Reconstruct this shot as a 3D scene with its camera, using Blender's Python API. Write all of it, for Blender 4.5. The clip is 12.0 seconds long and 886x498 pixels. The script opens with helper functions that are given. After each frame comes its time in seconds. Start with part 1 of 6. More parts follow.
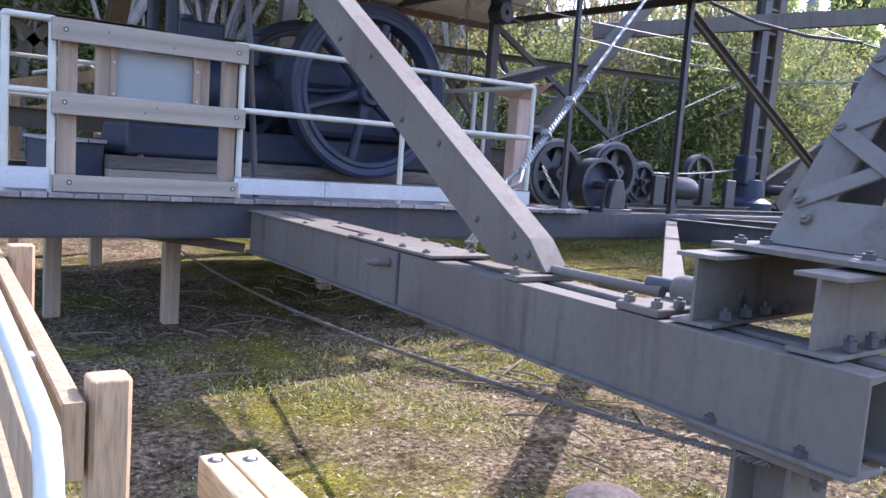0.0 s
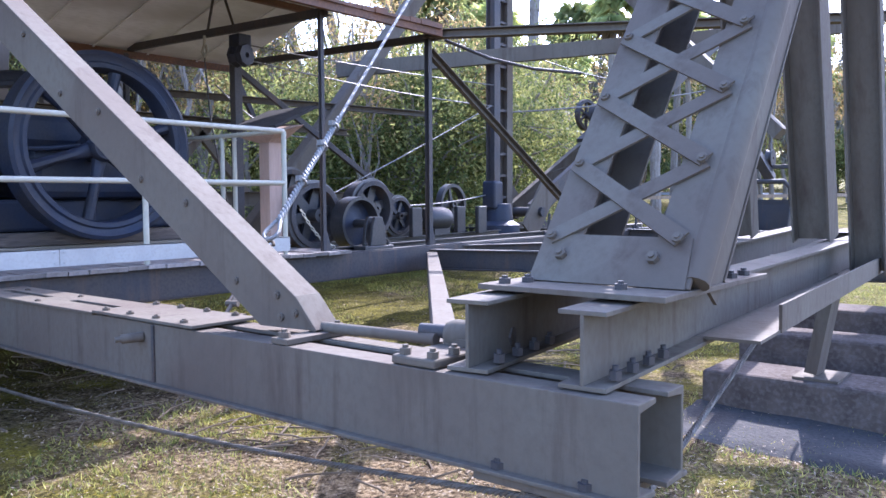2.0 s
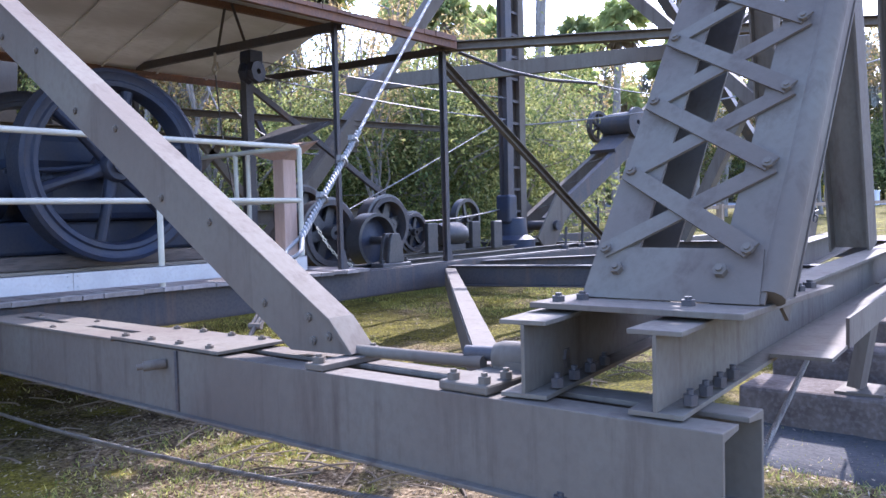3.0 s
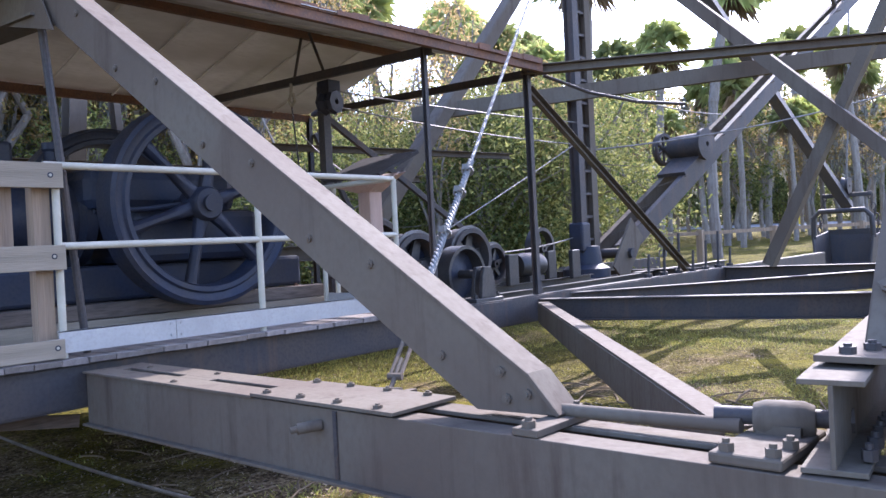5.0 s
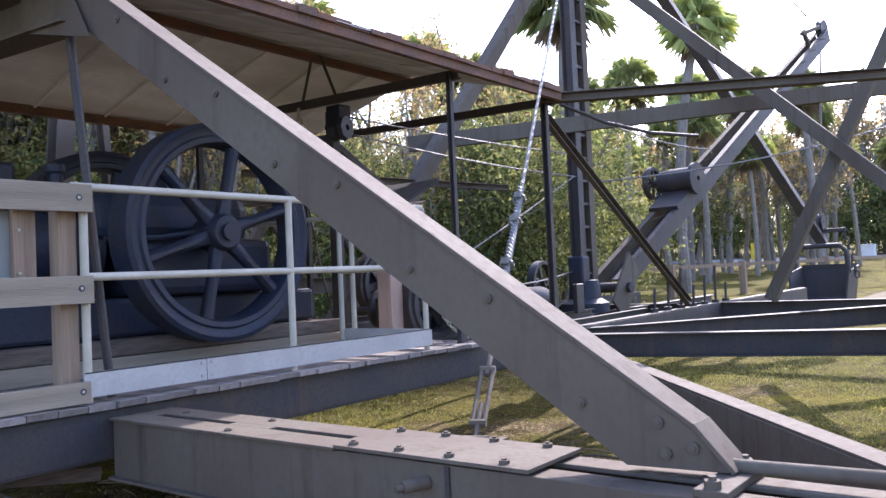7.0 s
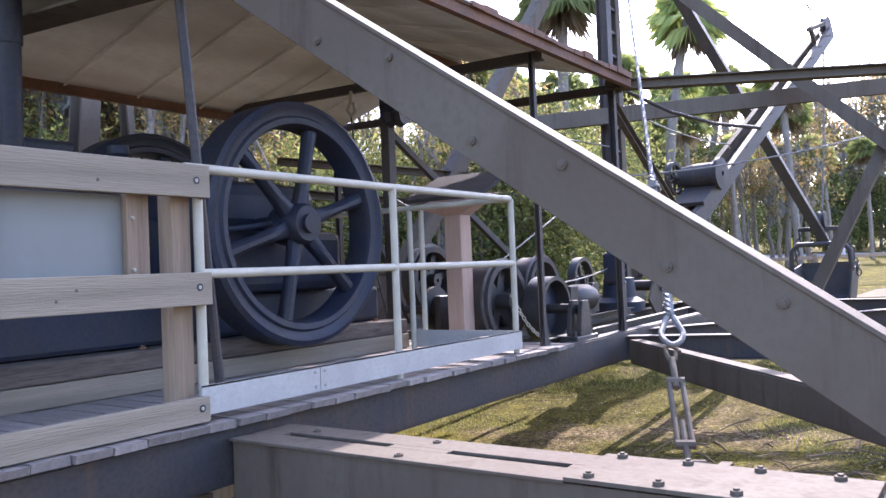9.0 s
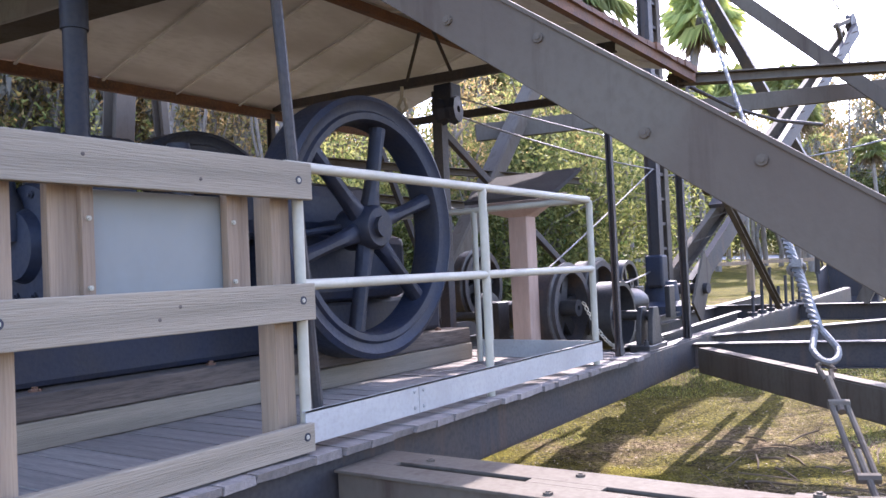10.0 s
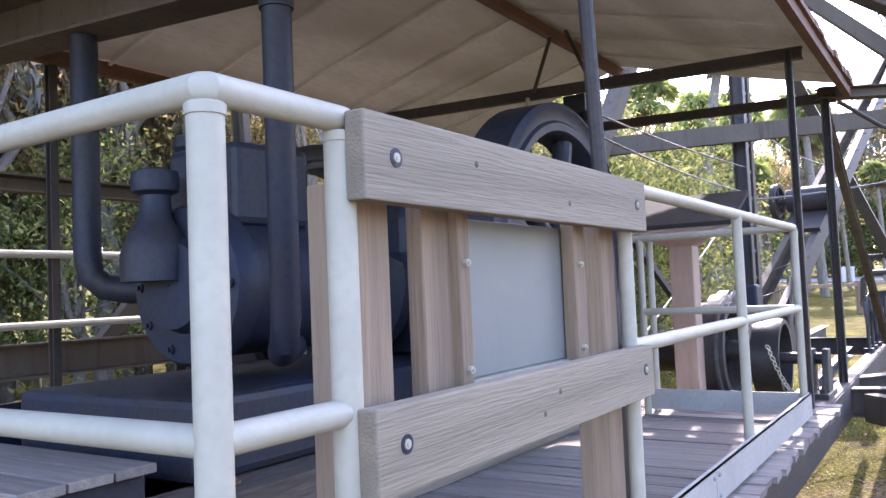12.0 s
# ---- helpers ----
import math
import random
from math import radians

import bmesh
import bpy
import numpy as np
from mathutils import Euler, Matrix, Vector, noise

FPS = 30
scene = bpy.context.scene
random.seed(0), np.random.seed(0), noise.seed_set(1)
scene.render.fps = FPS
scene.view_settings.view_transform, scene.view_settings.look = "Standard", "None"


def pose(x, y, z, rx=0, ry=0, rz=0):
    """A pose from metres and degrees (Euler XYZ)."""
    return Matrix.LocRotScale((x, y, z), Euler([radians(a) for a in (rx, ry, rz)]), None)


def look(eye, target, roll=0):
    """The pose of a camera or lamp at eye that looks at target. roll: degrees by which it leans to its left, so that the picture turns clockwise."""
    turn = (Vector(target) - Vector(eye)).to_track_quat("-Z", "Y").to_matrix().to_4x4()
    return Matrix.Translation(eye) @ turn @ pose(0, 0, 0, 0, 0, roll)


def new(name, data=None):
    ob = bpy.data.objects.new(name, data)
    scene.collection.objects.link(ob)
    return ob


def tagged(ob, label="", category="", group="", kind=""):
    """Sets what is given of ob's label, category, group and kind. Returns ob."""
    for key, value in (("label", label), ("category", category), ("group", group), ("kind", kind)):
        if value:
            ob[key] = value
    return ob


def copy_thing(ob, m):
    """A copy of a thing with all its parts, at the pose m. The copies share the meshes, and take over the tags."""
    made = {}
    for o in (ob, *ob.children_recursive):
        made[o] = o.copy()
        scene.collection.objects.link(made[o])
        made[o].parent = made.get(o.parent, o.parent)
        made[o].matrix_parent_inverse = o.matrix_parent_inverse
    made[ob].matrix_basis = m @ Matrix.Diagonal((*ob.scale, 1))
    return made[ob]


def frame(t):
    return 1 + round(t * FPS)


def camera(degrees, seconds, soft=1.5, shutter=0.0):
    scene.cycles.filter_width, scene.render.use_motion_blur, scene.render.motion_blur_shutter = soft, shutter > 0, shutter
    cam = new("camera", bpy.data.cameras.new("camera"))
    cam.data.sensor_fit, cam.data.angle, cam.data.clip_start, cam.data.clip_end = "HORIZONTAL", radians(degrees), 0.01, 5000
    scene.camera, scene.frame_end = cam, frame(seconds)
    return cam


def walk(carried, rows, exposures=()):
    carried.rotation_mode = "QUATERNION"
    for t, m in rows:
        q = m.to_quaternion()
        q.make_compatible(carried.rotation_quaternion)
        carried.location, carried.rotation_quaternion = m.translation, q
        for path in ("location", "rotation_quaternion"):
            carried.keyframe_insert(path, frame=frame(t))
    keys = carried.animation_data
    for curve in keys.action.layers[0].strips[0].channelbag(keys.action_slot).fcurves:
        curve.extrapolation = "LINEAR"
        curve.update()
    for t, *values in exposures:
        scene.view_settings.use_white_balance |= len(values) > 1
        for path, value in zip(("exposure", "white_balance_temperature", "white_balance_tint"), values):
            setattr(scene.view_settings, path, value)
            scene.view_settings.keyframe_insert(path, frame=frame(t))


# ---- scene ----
cam = camera(57.6, 12.0)
PATH = [
    (0, (0.014, 0.021, 1.622), (1.133, 1.664, 1.397), 4.2),
    (0.5, (0.036, 0.032, 1.645), (1.292, 1.575, 1.443), 2.8),
    (1, (0.071, 0.037, 1.665), (1.445, 1.479, 1.475), 1.8),
    (1.5, (0.083, 0.056, 1.685), (1.574, 1.381, 1.537), 1.1),
    (2, (0.097, 0.124, 1.699), (1.645, 1.384, 1.575), -0.4),
    (2.5, (0.144, 0.247, 1.702), (1.691, 1.51, 1.597), -1.3),
    (2.7, (0.16, 0.285, 1.694), (1.703, 1.553, 1.601), -1.3),
    (4.5, (0.023, 0.854, 1.727), (1.559, 2.132, 1.646), -2.8),
    (5, (0.061, 1.079, 1.751), (1.567, 2.395, 1.739), -2.9),
    (5.5, (0.088, 1.221, 1.758), (1.582, 2.55, 1.784), -2.8),
    (6, (0.064, 1.38, 1.751), (1.56, 2.708, 1.79), -2.5),
    (6.5, (-0.027, 1.589, 1.781), (1.507, 2.871, 1.85), -2.5),
    (6.7, (-0.05, 1.658, 1.776), (1.509, 2.909, 1.846), -2.5),
    (8.3, (-0.06, 2.356, 1.768), (1.554, 3.535, 1.828), -2.7),
    (8.5, (-0.102, 2.482, 1.768), (1.516, 3.657, 1.822), -2.5),
    (9, (-0.194, 2.79, 1.819), (1.45, 3.927, 1.871), -2.4),
    (9.5, (-0.194, 3.077, 1.827), (1.477, 4.176, 1.869), -2.5),
    (10, (-0.178, 3.405, 1.874), (1.472, 4.534, 1.928), -2.6),
    (10.5, (-0.185, 3.743, 1.887), (1.459, 4.88, 1.957), -2.1),
    (11, (-0.242, 4.08, 1.95), (1.409, 5.207, 2.016), -1.9),
    (11.5, (-0.197, 4.427, 1.969), (1.463, 5.54, 2.039), -1.8),
    (12, (-0.142, 4.747, 2.018), (1.535, 5.833, 2.123), -2.4),
]
walk(cam, [(t, look(eye, target, roll)) for t, eye, target, roll in PATH],
     [(0.0, 2.7, 5400, 25.0), (2.5, 2.8, 5300, 25.0), (4.5, 2.8, 5450, 25.0), (5.5, 2.3, 5750, 25.0), (6.7, 2.3, 5800, 25.0), (9.0, 2.65, 5850, 26.0), (12.0, 3.0, 6000, 27.0)])

# ---------------------------------------------------------------- light
world = bpy.data.worlds.new("sky")
scene.world = world
world.use_nodes = True
wn = world.node_tree.nodes
sky = wn.new("ShaderNodeTexSky")
sky.sky_type = "NISHITA"
sky.sun_disc = False
SUN_AZ, SUN_EL = 10.0, 40.0   # azimuth from +x towards +y
sky.sun_elevation = radians(SUN_EL)
sky.sun_rotation = radians(90 - SUN_AZ)
sky.air_density, sky.dust_density, sky.ozone_density = 1.0, 1.6, 1.0
wn["Background"].inputs["Strength"].default_value = 0.15
world.node_tree.links.new(sky.outputs["Color"], wn["Background"].inputs["Color"])
sun = new("sun", bpy.data.lights.new("sun", "SUN"))
sun.data.energy, sun.data.angle, sun.data.color = 2.3, radians(0.6), (1.0, 0.93, 0.82)
ca, sa, ce, se = math.cos(radians(SUN_AZ)), math.sin(radians(SUN_AZ)), math.cos(radians(SUN_EL)), math.sin(radians(SUN_EL))
sun.matrix_world = look((20 * ca * ce, 20 * sa * ce, 20 * se), (0, 0, 0))


# ---------------------------------------------------------------- materials
def material(name, base, rough=0.6, metal=0.0, second=None, spread=0.5, scale=3.0, fine=40.0, bump=0.15, third=None, stretch=(1, 1, 1), vary=0.0, streak=None, strength=0.6, gloss=0.5):
    """Two noise scales over a base colour, with relief."""
    m = bpy.data.materials.new(name)
    m.use_nodes = True
    n, l = m.node_tree.nodes, m.node_tree.links
    b = n["Principled BSDF"]
    second = second or tuple(c * 0.6 for c in base)
    co = n.new("ShaderNodeTexCoord")
    mp = n.new("ShaderNodeMapping")
    mp.inputs["Scale"].default_value = stretch
    l.new(co.outputs["Object"], mp.inputs["Vector"])
    big = n.new("ShaderNodeTexNoise")
    big.inputs["Scale"].default_value, big.inputs["Detail"].default_value = scale, 5
    small = n.new("ShaderNodeTexNoise")
    small.inputs["Scale"].default_value, small.inputs["Detail"].default_value = fine, 4
    l.new(mp.outputs[0], big.inputs["Vector"])
    l.new(mp.outputs[0], small.inputs["Vector"])
    ramp = n.new("ShaderNodeValToRGB")
    ramp.color_ramp.elements[0].position, ramp.color_ramp.elements[1].position = 0.5 - 0.25 * (1 - spread) - 0.08, 0.66
    ramp.color_ramp.elements[0].color, ramp.color_ramp.elements[1].color = (*base, 1), (*second, 1)
    l.new(big.outputs["Fac"], ramp.inputs["Fac"])
    mix = n.new("ShaderNodeMix")
    mix.data_type = "RGBA"
    third = third or tuple(c * 0.7 for c in base)
    mix.inputs["B"].default_value = (*third, 1)
    cut = n.new("ShaderNodeMapRange")
    cut.inputs["From Min"].default_value, cut.inputs["From Max"].default_value = 0.45, 0.75
    cut.inputs["To Max"].default_value = strength
    l.new(small.outputs["Fac"], cut.inputs["Value"])
    l.new(cut.outputs[0], mix.inputs["Factor"])
    l.new(ramp.outputs["Color"], mix.inputs["A"])
    out = mix.outputs["Result"]
    if streak:   # runs and blotches of rust and grime
        mp2 = n.new("ShaderNodeMapping")
        mp2.inputs["Scale"].default_value = (8.0, 8.0, 0.8)
        l.new(co.outputs["Object"], mp2.inputs["Vector"])
        run = n.new("ShaderNodeTexNoise")
        run.inputs["Scale"].default_value, run.inputs["Detail"].default_value, run.inputs["Roughness"].default_value = 1.0, 6, 0.65
        l.new(mp2.outputs[0], run.inputs["Vector"])
        rr2 = n.new("ShaderNodeMapRange")
        rr2.inputs["From Min"].default_value, rr2.inputs["From Max"].default_value, rr2.inputs["To Max"].default_value = 0.53, 0.72, 0.8
        l.new(run.outputs["Fac"], rr2.inputs["Value"])
        mix2 = n.new("ShaderNodeMix")
        mix2.data_type = "RGBA"
        mix2.inputs["B"].default_value = (*streak, 1)
        l.new(rr2.outputs[0], mix2.inputs["Factor"])
        l.new(out, mix2.inputs["A"])
        out = mix2.outputs["Result"]
    if vary:
        info = n.new("ShaderNodeObjectInfo")
        hsv = n.new("ShaderNodeHueSaturation")
        rng = n.new("ShaderNodeMapRange")
        rng.inputs["To Min"].default_value, rng.inputs["To Max"].default_value = 1 - vary, 1 + vary
        l.new(info.outputs["Random"], rng.inputs["Value"])
        l.new(rng.outputs[0], hsv.inputs["Value"])
        l.new(out, hsv.inputs["Color"])
        out = hsv.outputs["Color"]
    l.new(out, b.inputs["Base Color"])
    rr = n.new("ShaderNodeMapRange")
    rr.inputs["To Min"].default_value, rr.inputs["To Max"].default_value = max(0.05, rough - 0.12), min(1, rough + 0.15)
    l.new(small.outputs["Fac"], rr.inputs["Value"])
    l.new(rr.outputs[0], b.inputs["Roughness"])
    b.inputs["Metallic"].default_value = metal
    b.inputs["Specular IOR Level"].default_value = gloss
    if bump:
        bp = n.new("ShaderNodeBump")
        bp.inputs["Strength"].default_value, bp.inputs["Distance"].default_value = bump, 0.01
        l.new(small.outputs["Fac"], bp.inputs["Height"])
        l.new(bp.outputs[0], b.inputs["Normal"])
    return m


STEEL = material("painted_steel", (0.122, 0.105, 0.078), 0.8, 0.0, (0.092, 0.07, 0.051), 0.5, 1.3, 38, 0.16, (0.094, 0.074, 0.055), (1, 1, 0.7), 0.0, (0.06, 0.04, 0.028), 0.6, 0.22)
DARK = material("dark_steel", (0.034, 0.033, 0.036), 0.6, 0.0, (0.058, 0.045, 0.036), 0.5, 2.5, 50, 0.14, None, (1, 1, 1), 0.0, (0.085, 0.052, 0.034), 0.6, 0.35)
BLACK = material("engine_paint", (0.012, 0.019, 0.04), 0.52, 0.0, (0.028, 0.025, 0.027), 0.5, 3, 45, 0.14, None, (1, 1, 1), 0.0, None, 0.6, 0.32)
RUST = material("rusty_steel", (0.16, 0.07, 0.035), 0.85, 0.0, (0.09, 0.055, 0.04), 0.5, 4, 60, 0.4, (0.25, 0.12, 0.06))
GALV = material("galvanised_pipe", (0.42, 0.385, 0.3), 0.55, 0.0, (0.34, 0.31, 0.235), 0.5, 5, 50, 0.12, (0.33, 0.31, 0.24))
ALU = material("toe_board_metal", (0.4, 0.385, 0.355), 0.5, 0.05, (0.32, 0.305, 0.28), 0.5, 3, 60, 0.06)
WOODX = material("weathered_board", (0.275, 0.225, 0.16), 0.82, 0.0, (0.185, 0.15, 0.105), 0.5, 2.2, 24, 0.4, (0.17, 0.14, 0.1), (0.35, 9, 9), 0.1, None, 0.5)
WOODZ = material("weathered_post", (0.31, 0.22, 0.14), 0.8, 0.0, (0.2, 0.14, 0.092), 0.5, 2.2, 20, 0.4, (0.16, 0.11, 0.072), (8, 8, 0.3), 0.12, None, 0.6)
WOODY = material("deck_board", (0.27, 0.23, 0.2), 0.85, 0.0, (0.17, 0.145, 0.125), 0.5, 3.0, 22, 0.5, (0.13, 0.11, 0.095), (9, 0.7, 9), 0.22)
FRESH = material("yellow_pine", (0.36, 0.23, 0.115), 0.8, 0.0, (0.25, 0.155, 0.075), 0.5, 3.0, 16, 0.4, (0.15, 0.095, 0.05), (7, 7, 0.8), 0.1, None, 0.8)
FRESHY = material("yellow_pine_rail", (0.43, 0.31, 0.15), 0.75, 0.0, (0.3, 0.2, 0.09), 0.5, 3.0, 16, 0.4, (0.15, 0.095, 0.05), (7, 0.8, 7), 0.1, None, 0.8)
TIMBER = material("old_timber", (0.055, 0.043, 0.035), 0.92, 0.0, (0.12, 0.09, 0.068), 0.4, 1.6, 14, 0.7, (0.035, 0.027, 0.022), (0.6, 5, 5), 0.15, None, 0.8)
PILLAR = material("stained_pillar", (0.40, 0.27, 0.2), 0.75, 0.0, (0.33, 0.22, 0.16), 0.5, 4, 30, 0.25, (0.28, 0.19, 0.14), (6, 6, 0.7))
SHEET = material("roof_sheet", (0.7, 0.69, 0.655), 0.6, 0.0, (0.43, 0.405, 0.365), 0.4, 1.1, 14, 0.12, (0.47, 0.45, 0.415), (0.8, 2.4, 2.4), 0.06)
PANEL = material("sign_panel", (0.2, 0.2, 0.18), 0.55, 0.0, (0.165, 0.165, 0.148), 0.5, 3, 14, 0.03, (0.19, 0.195, 0.18))
ROPE = material("wire_rope", (0.22, 0.21, 0.2), 0.5, 0.5, (0.12, 0.105, 0.09), 0.5, 8, 120, 0.5)
ROPED = material("greasy_wire_rope", (0.17, 0.15, 0.125), 0.6, 0.2, (0.08, 0.066, 0.052), 0.5, 8, 120, 0.5)
ROPEL = material("bright_wire_rope", (0.24, 0.235, 0.22), 0.5, 0.2, (0.14, 0.132, 0.12), 0.5, 8, 120, 0.5)
CONC = material("concrete", (0.34, 0.33, 0.31), 0.9, 0.0, (0.22, 0.21, 0.19), 0.5, 3, 40, 0.5, (0.26, 0.25, 0.23), gloss=0.06)
ASPH = material("asphalt", (0.3, 0.29, 0.28), 0.9, 0.0, (0.25, 0.24, 0.23), 0.5, 1, 30, 0.2, gloss=0.06)
BARK = material("bark", (0.23, 0.2, 0.165), 0.95, 0.0, (0.14, 0.112, 0.088), 0.5, 3, 14, 0.8, (0.27, 0.245, 0.21), (3, 3, 1), 0.2)
TWIG = material("dead_twigs", (0.19, 0.145, 0.1), 0.9, 0.0, (0.1, 0.075, 0.05), 0.5, 3, 30, 0.4, gloss=0.06)
GRAVEL = material("grey_gravel", (0.09, 0.086, 0.082), 0.95, 0.0, (0.055, 0.05, 0.046), 0.5, 2, 38, 1.0, (0.035, 0.034, 0.034), gloss=0.06)


def leaf_material(name, a, b2, trans=0.35):
    m = bpy.data.materials.new(name)
    m.use_nodes = True
    n, l = m.node_tree.nodes, m.node_tree.links
    b = n["Principled BSDF"]
    geo = n.new("ShaderNodeNewGeometry")
    info = n.new("ShaderNodeObjectInfo")
    ramp = n.new("ShaderNodeValToRGB")
    ramp.color_ramp.elements[0].color, ramp.color_ramp.elements[1].color = (*a, 1), (*b2, 1)
    l.new(geo.outputs["Random Per Island"], ramp.inputs["Fac"])
    hsv = n.new("ShaderNodeHueSaturation")
    rng = n.new("ShaderNodeMapRange")
    rng.inputs["To Min"].default_value, rng.inputs["To Max"].default_value = 0.65, 1.35
    l.new(info.outputs["Random"], rng.inputs["Value"])
    l.new(rng.outputs[0], hsv.inputs["Value"])
    l.new(ramp.outputs[0], hsv.inputs["Color"])
    l.new(hsv.outputs[0], b.inputs["Base Color"])
    b.inputs["Roughness"].default_value, b.inputs["Specular IOR Level"].default_value = 0.65, 0.2
    tr = n.new("ShaderNodeBsdfTranslucent")
    l.new(hsv.outputs[0], tr.inputs["Color"])
    mx = n.new("ShaderNodeMixShader")
    mx.inputs[0].default_value = trans
    l.new(b.outputs[0], mx.inputs[1])
    l.new(tr.outputs[0], mx.inputs[2])
    l.new(mx.outputs[0], n["Material Output"].inputs["Surface"])
    return m


LEAF = leaf_material("green_leaves", (0.055, 0.09, 0.026), (0.35, 0.34, 0.11), 0.52)
LEAFY = leaf_material("yellowing_leaves", (0.13, 0.15, 0.05), (0.5, 0.33, 0.15), 0.55)
MOSS = leaf_material("grey_moss", (0.2, 0.2, 0.17), (0.32, 0.31, 0.26), 0.35)
PALM = leaf_material("palm_leaves", (0.26, 0.31, 0.1), (0.55, 0.56, 0.24), 0.6)
DEAD = leaf_material("dead_fronds", (0.2, 0.14, 0.08), (0.3, 0.22, 0.13), 0.25)
GRASS = leaf_material("grass_blades", (0.08, 0.11, 0.025), (0.4, 0.37, 0.1), 0.4)
LITTER = leaf_material("dry_litter", (0.07, 0.047, 0.03), (0.44, 0.35, 0.24), 0.1)
MOSSY = material("mossy_concrete", (0.115, 0.093, 0.078), 0.95, 0.0, (0.065, 0.05, 0.042), 0.5, 4, 30, 0.7, (0.16, 0.14, 0.125), gloss=0.06)


# ---------------------------------------------------------------- mesh helpers
def V(*a):
    return Vector(a)


def basis(d, up=(0, 0, 1)):
    d = Vector(d).normalized()
    up = Vector(up)
    if abs(d.dot(up.normalized())) > 0.99:
        up = Vector((1, 0, 0))
    s = d.cross(up).normalized()
    return d, s, s.cross(d).normalized()


def sweep(bm, p, q, poly, up=(0, 0, 1), scale_end=1.0):
    """Extrude a closed 2-D outline (side, up) from p to q."""
    p, q = Vector(p), Vector(q)
    d, s, u = basis(q - p, up)
    a = [bm.verts.new(p + s * x + u * y) for x, y in poly]
    b = [bm.verts.new(q + (s * x + u * y) * scale_end) for x, y in poly]
    n = len(poly)
    for i in range(n):
        j = (i + 1) % n
        bm.faces.new((a[i], a[j], b[j], b[i]))
    bm.faces.new(a[::-1])
    bm.faces.new(b)


def rect(w, h, c=0.0):
    w, h = w / 2, h / 2
    if not c:
        return [(-w, -h), (w, -h), (w, h), (-w, h)]
    return [(-w + c, -h), (w - c, -h), (w, -h + c), (w, h - c), (w - c, h), (-w + c, h), (-w, h - c), (-w, -h + c)]


def channel(h, b, t, side=1):
    """C section: web at 0, flanges to the side given."""
    o = [(0, -h / 2), (b, -h / 2), (b, -h / 2 + t), (t, -h / 2 + 1.6 * t), (t, h / 2 - 1.6 * t), (b, h / 2 - t), (b, h / 2), (0, h / 2)]
    return o if side > 0 else [(-x, y) for x, y in o][::-1]


def ibeam(h, b, t):
    b, h = b / 2, h / 2
    w = t * 0.45
    return [(-b, -h), (b, -h), (b, -h + t), (w, -h + 1.7 * t), (w, h - 1.7 * t), (b, h - t), (b, h), (-b, h), (-b, h - t), (-w, h - 1.7 * t), (-w, -h + 1.7 * t), (-b, -h + t)]


def ring(r, n, ph=0.0):
    return [(r * math.cos(ph + 2 * math.pi * i / n), r * math.sin(ph + 2 * math.pi * i / n)) for i in range(n)]


def rod(bm, p, q, r, n=12, r2=None):
    sweep(bm, p, q, ring(r, n), scale_end=(r2 / r if r2 else 1.0))


def box(bm, lo, hi):
    x0, y0, z0 = lo
    x1, y1, z1 = hi
    v = [bm.verts.new(c) for c in ((x0, y0, z0), (x1, y0, z0), (x1, y1, z0), (x0, y1, z0), (x0, y0, z1), (x1, y0, z1), (x1, y1, z1), (x0, y1, z1))]
    for f in ((0, 3, 2, 1), (4, 5, 6, 7), (0, 1, 5, 4), (1, 2, 6, 5), (2, 3, 7, 6), (3, 0, 4, 7)):
        bm.faces.new([v[i] for i in f])


def tube(bm, pts, r, n=10):
    """A bent round bar through points."""
    pts = [Vector(p) for p in pts]
    rows = []
    ref = None
    for i, p in enumerate(pts):
        d = (pts[min(i + 1, len(pts) - 1)] - pts[max(i - 1, 0)]).normalized()
        if ref is None:
            _, s, u = basis(d)
        else:
            s = (ref - d * ref.dot(d)).normalized()
            u = s.cross(d).normalized()
        ref = s
        rows.append([bm.verts.new(p + s * x + u * y) for x, y in ring(r, n)])
    for a, b in zip(rows, rows[1:]):
        for i in range(n):
            j = (i + 1) % n
            bm.faces.new((a[i], a[j], b[j], b[i]))
    bm.faces.new(rows[0][::-1])
    bm.faces.new(rows[-1])


def lathe(bm, centre, axis, prof, n=40):
    """Turn (radius, along) pairs, a closed outline, about an axis."""
    c = Vector(centre)
    d, s, u = basis(axis)
    rows = [[bm.verts.new(c + d * h + (s * math.cos(2 * math.pi * i / n) + u * math.sin(2 * math.pi * i / n)) * r) for r, h in prof] for i in range(n)]
    m = len(prof)
    for i in range(n):
        a, b = rows[i], rows[(i + 1) % n]
        for j in range(m):
            k = (j + 1) % m
            bm.faces.new((a[j], a[k], b[k], b[j]))


def thing(name, at, label, category, group="", kind=""):
    ob = new(name)
    ob.empty_display_size = 0.1
    ob.location = at
    return tagged(ob, label, category, group, kind)


def finish(ob, smooth=False, bevel=0.0):
    if smooth:
        for f in ob.data.polygons:
            f.use_smooth = True
        ob.data.set_sharp_from_angle(angle=radians(35))
    if bevel:
        m = ob.modifiers.new("bevel", "BEVEL")
        m.width, m.segments, m.limit_method, m.angle_limit = bevel, 2, "ANGLE", radians(50)
    return ob


def place_of(ob):
    p = Vector((0, 0, 0))
    while ob:
        p += ob.location
        ob = ob.parent
    return p


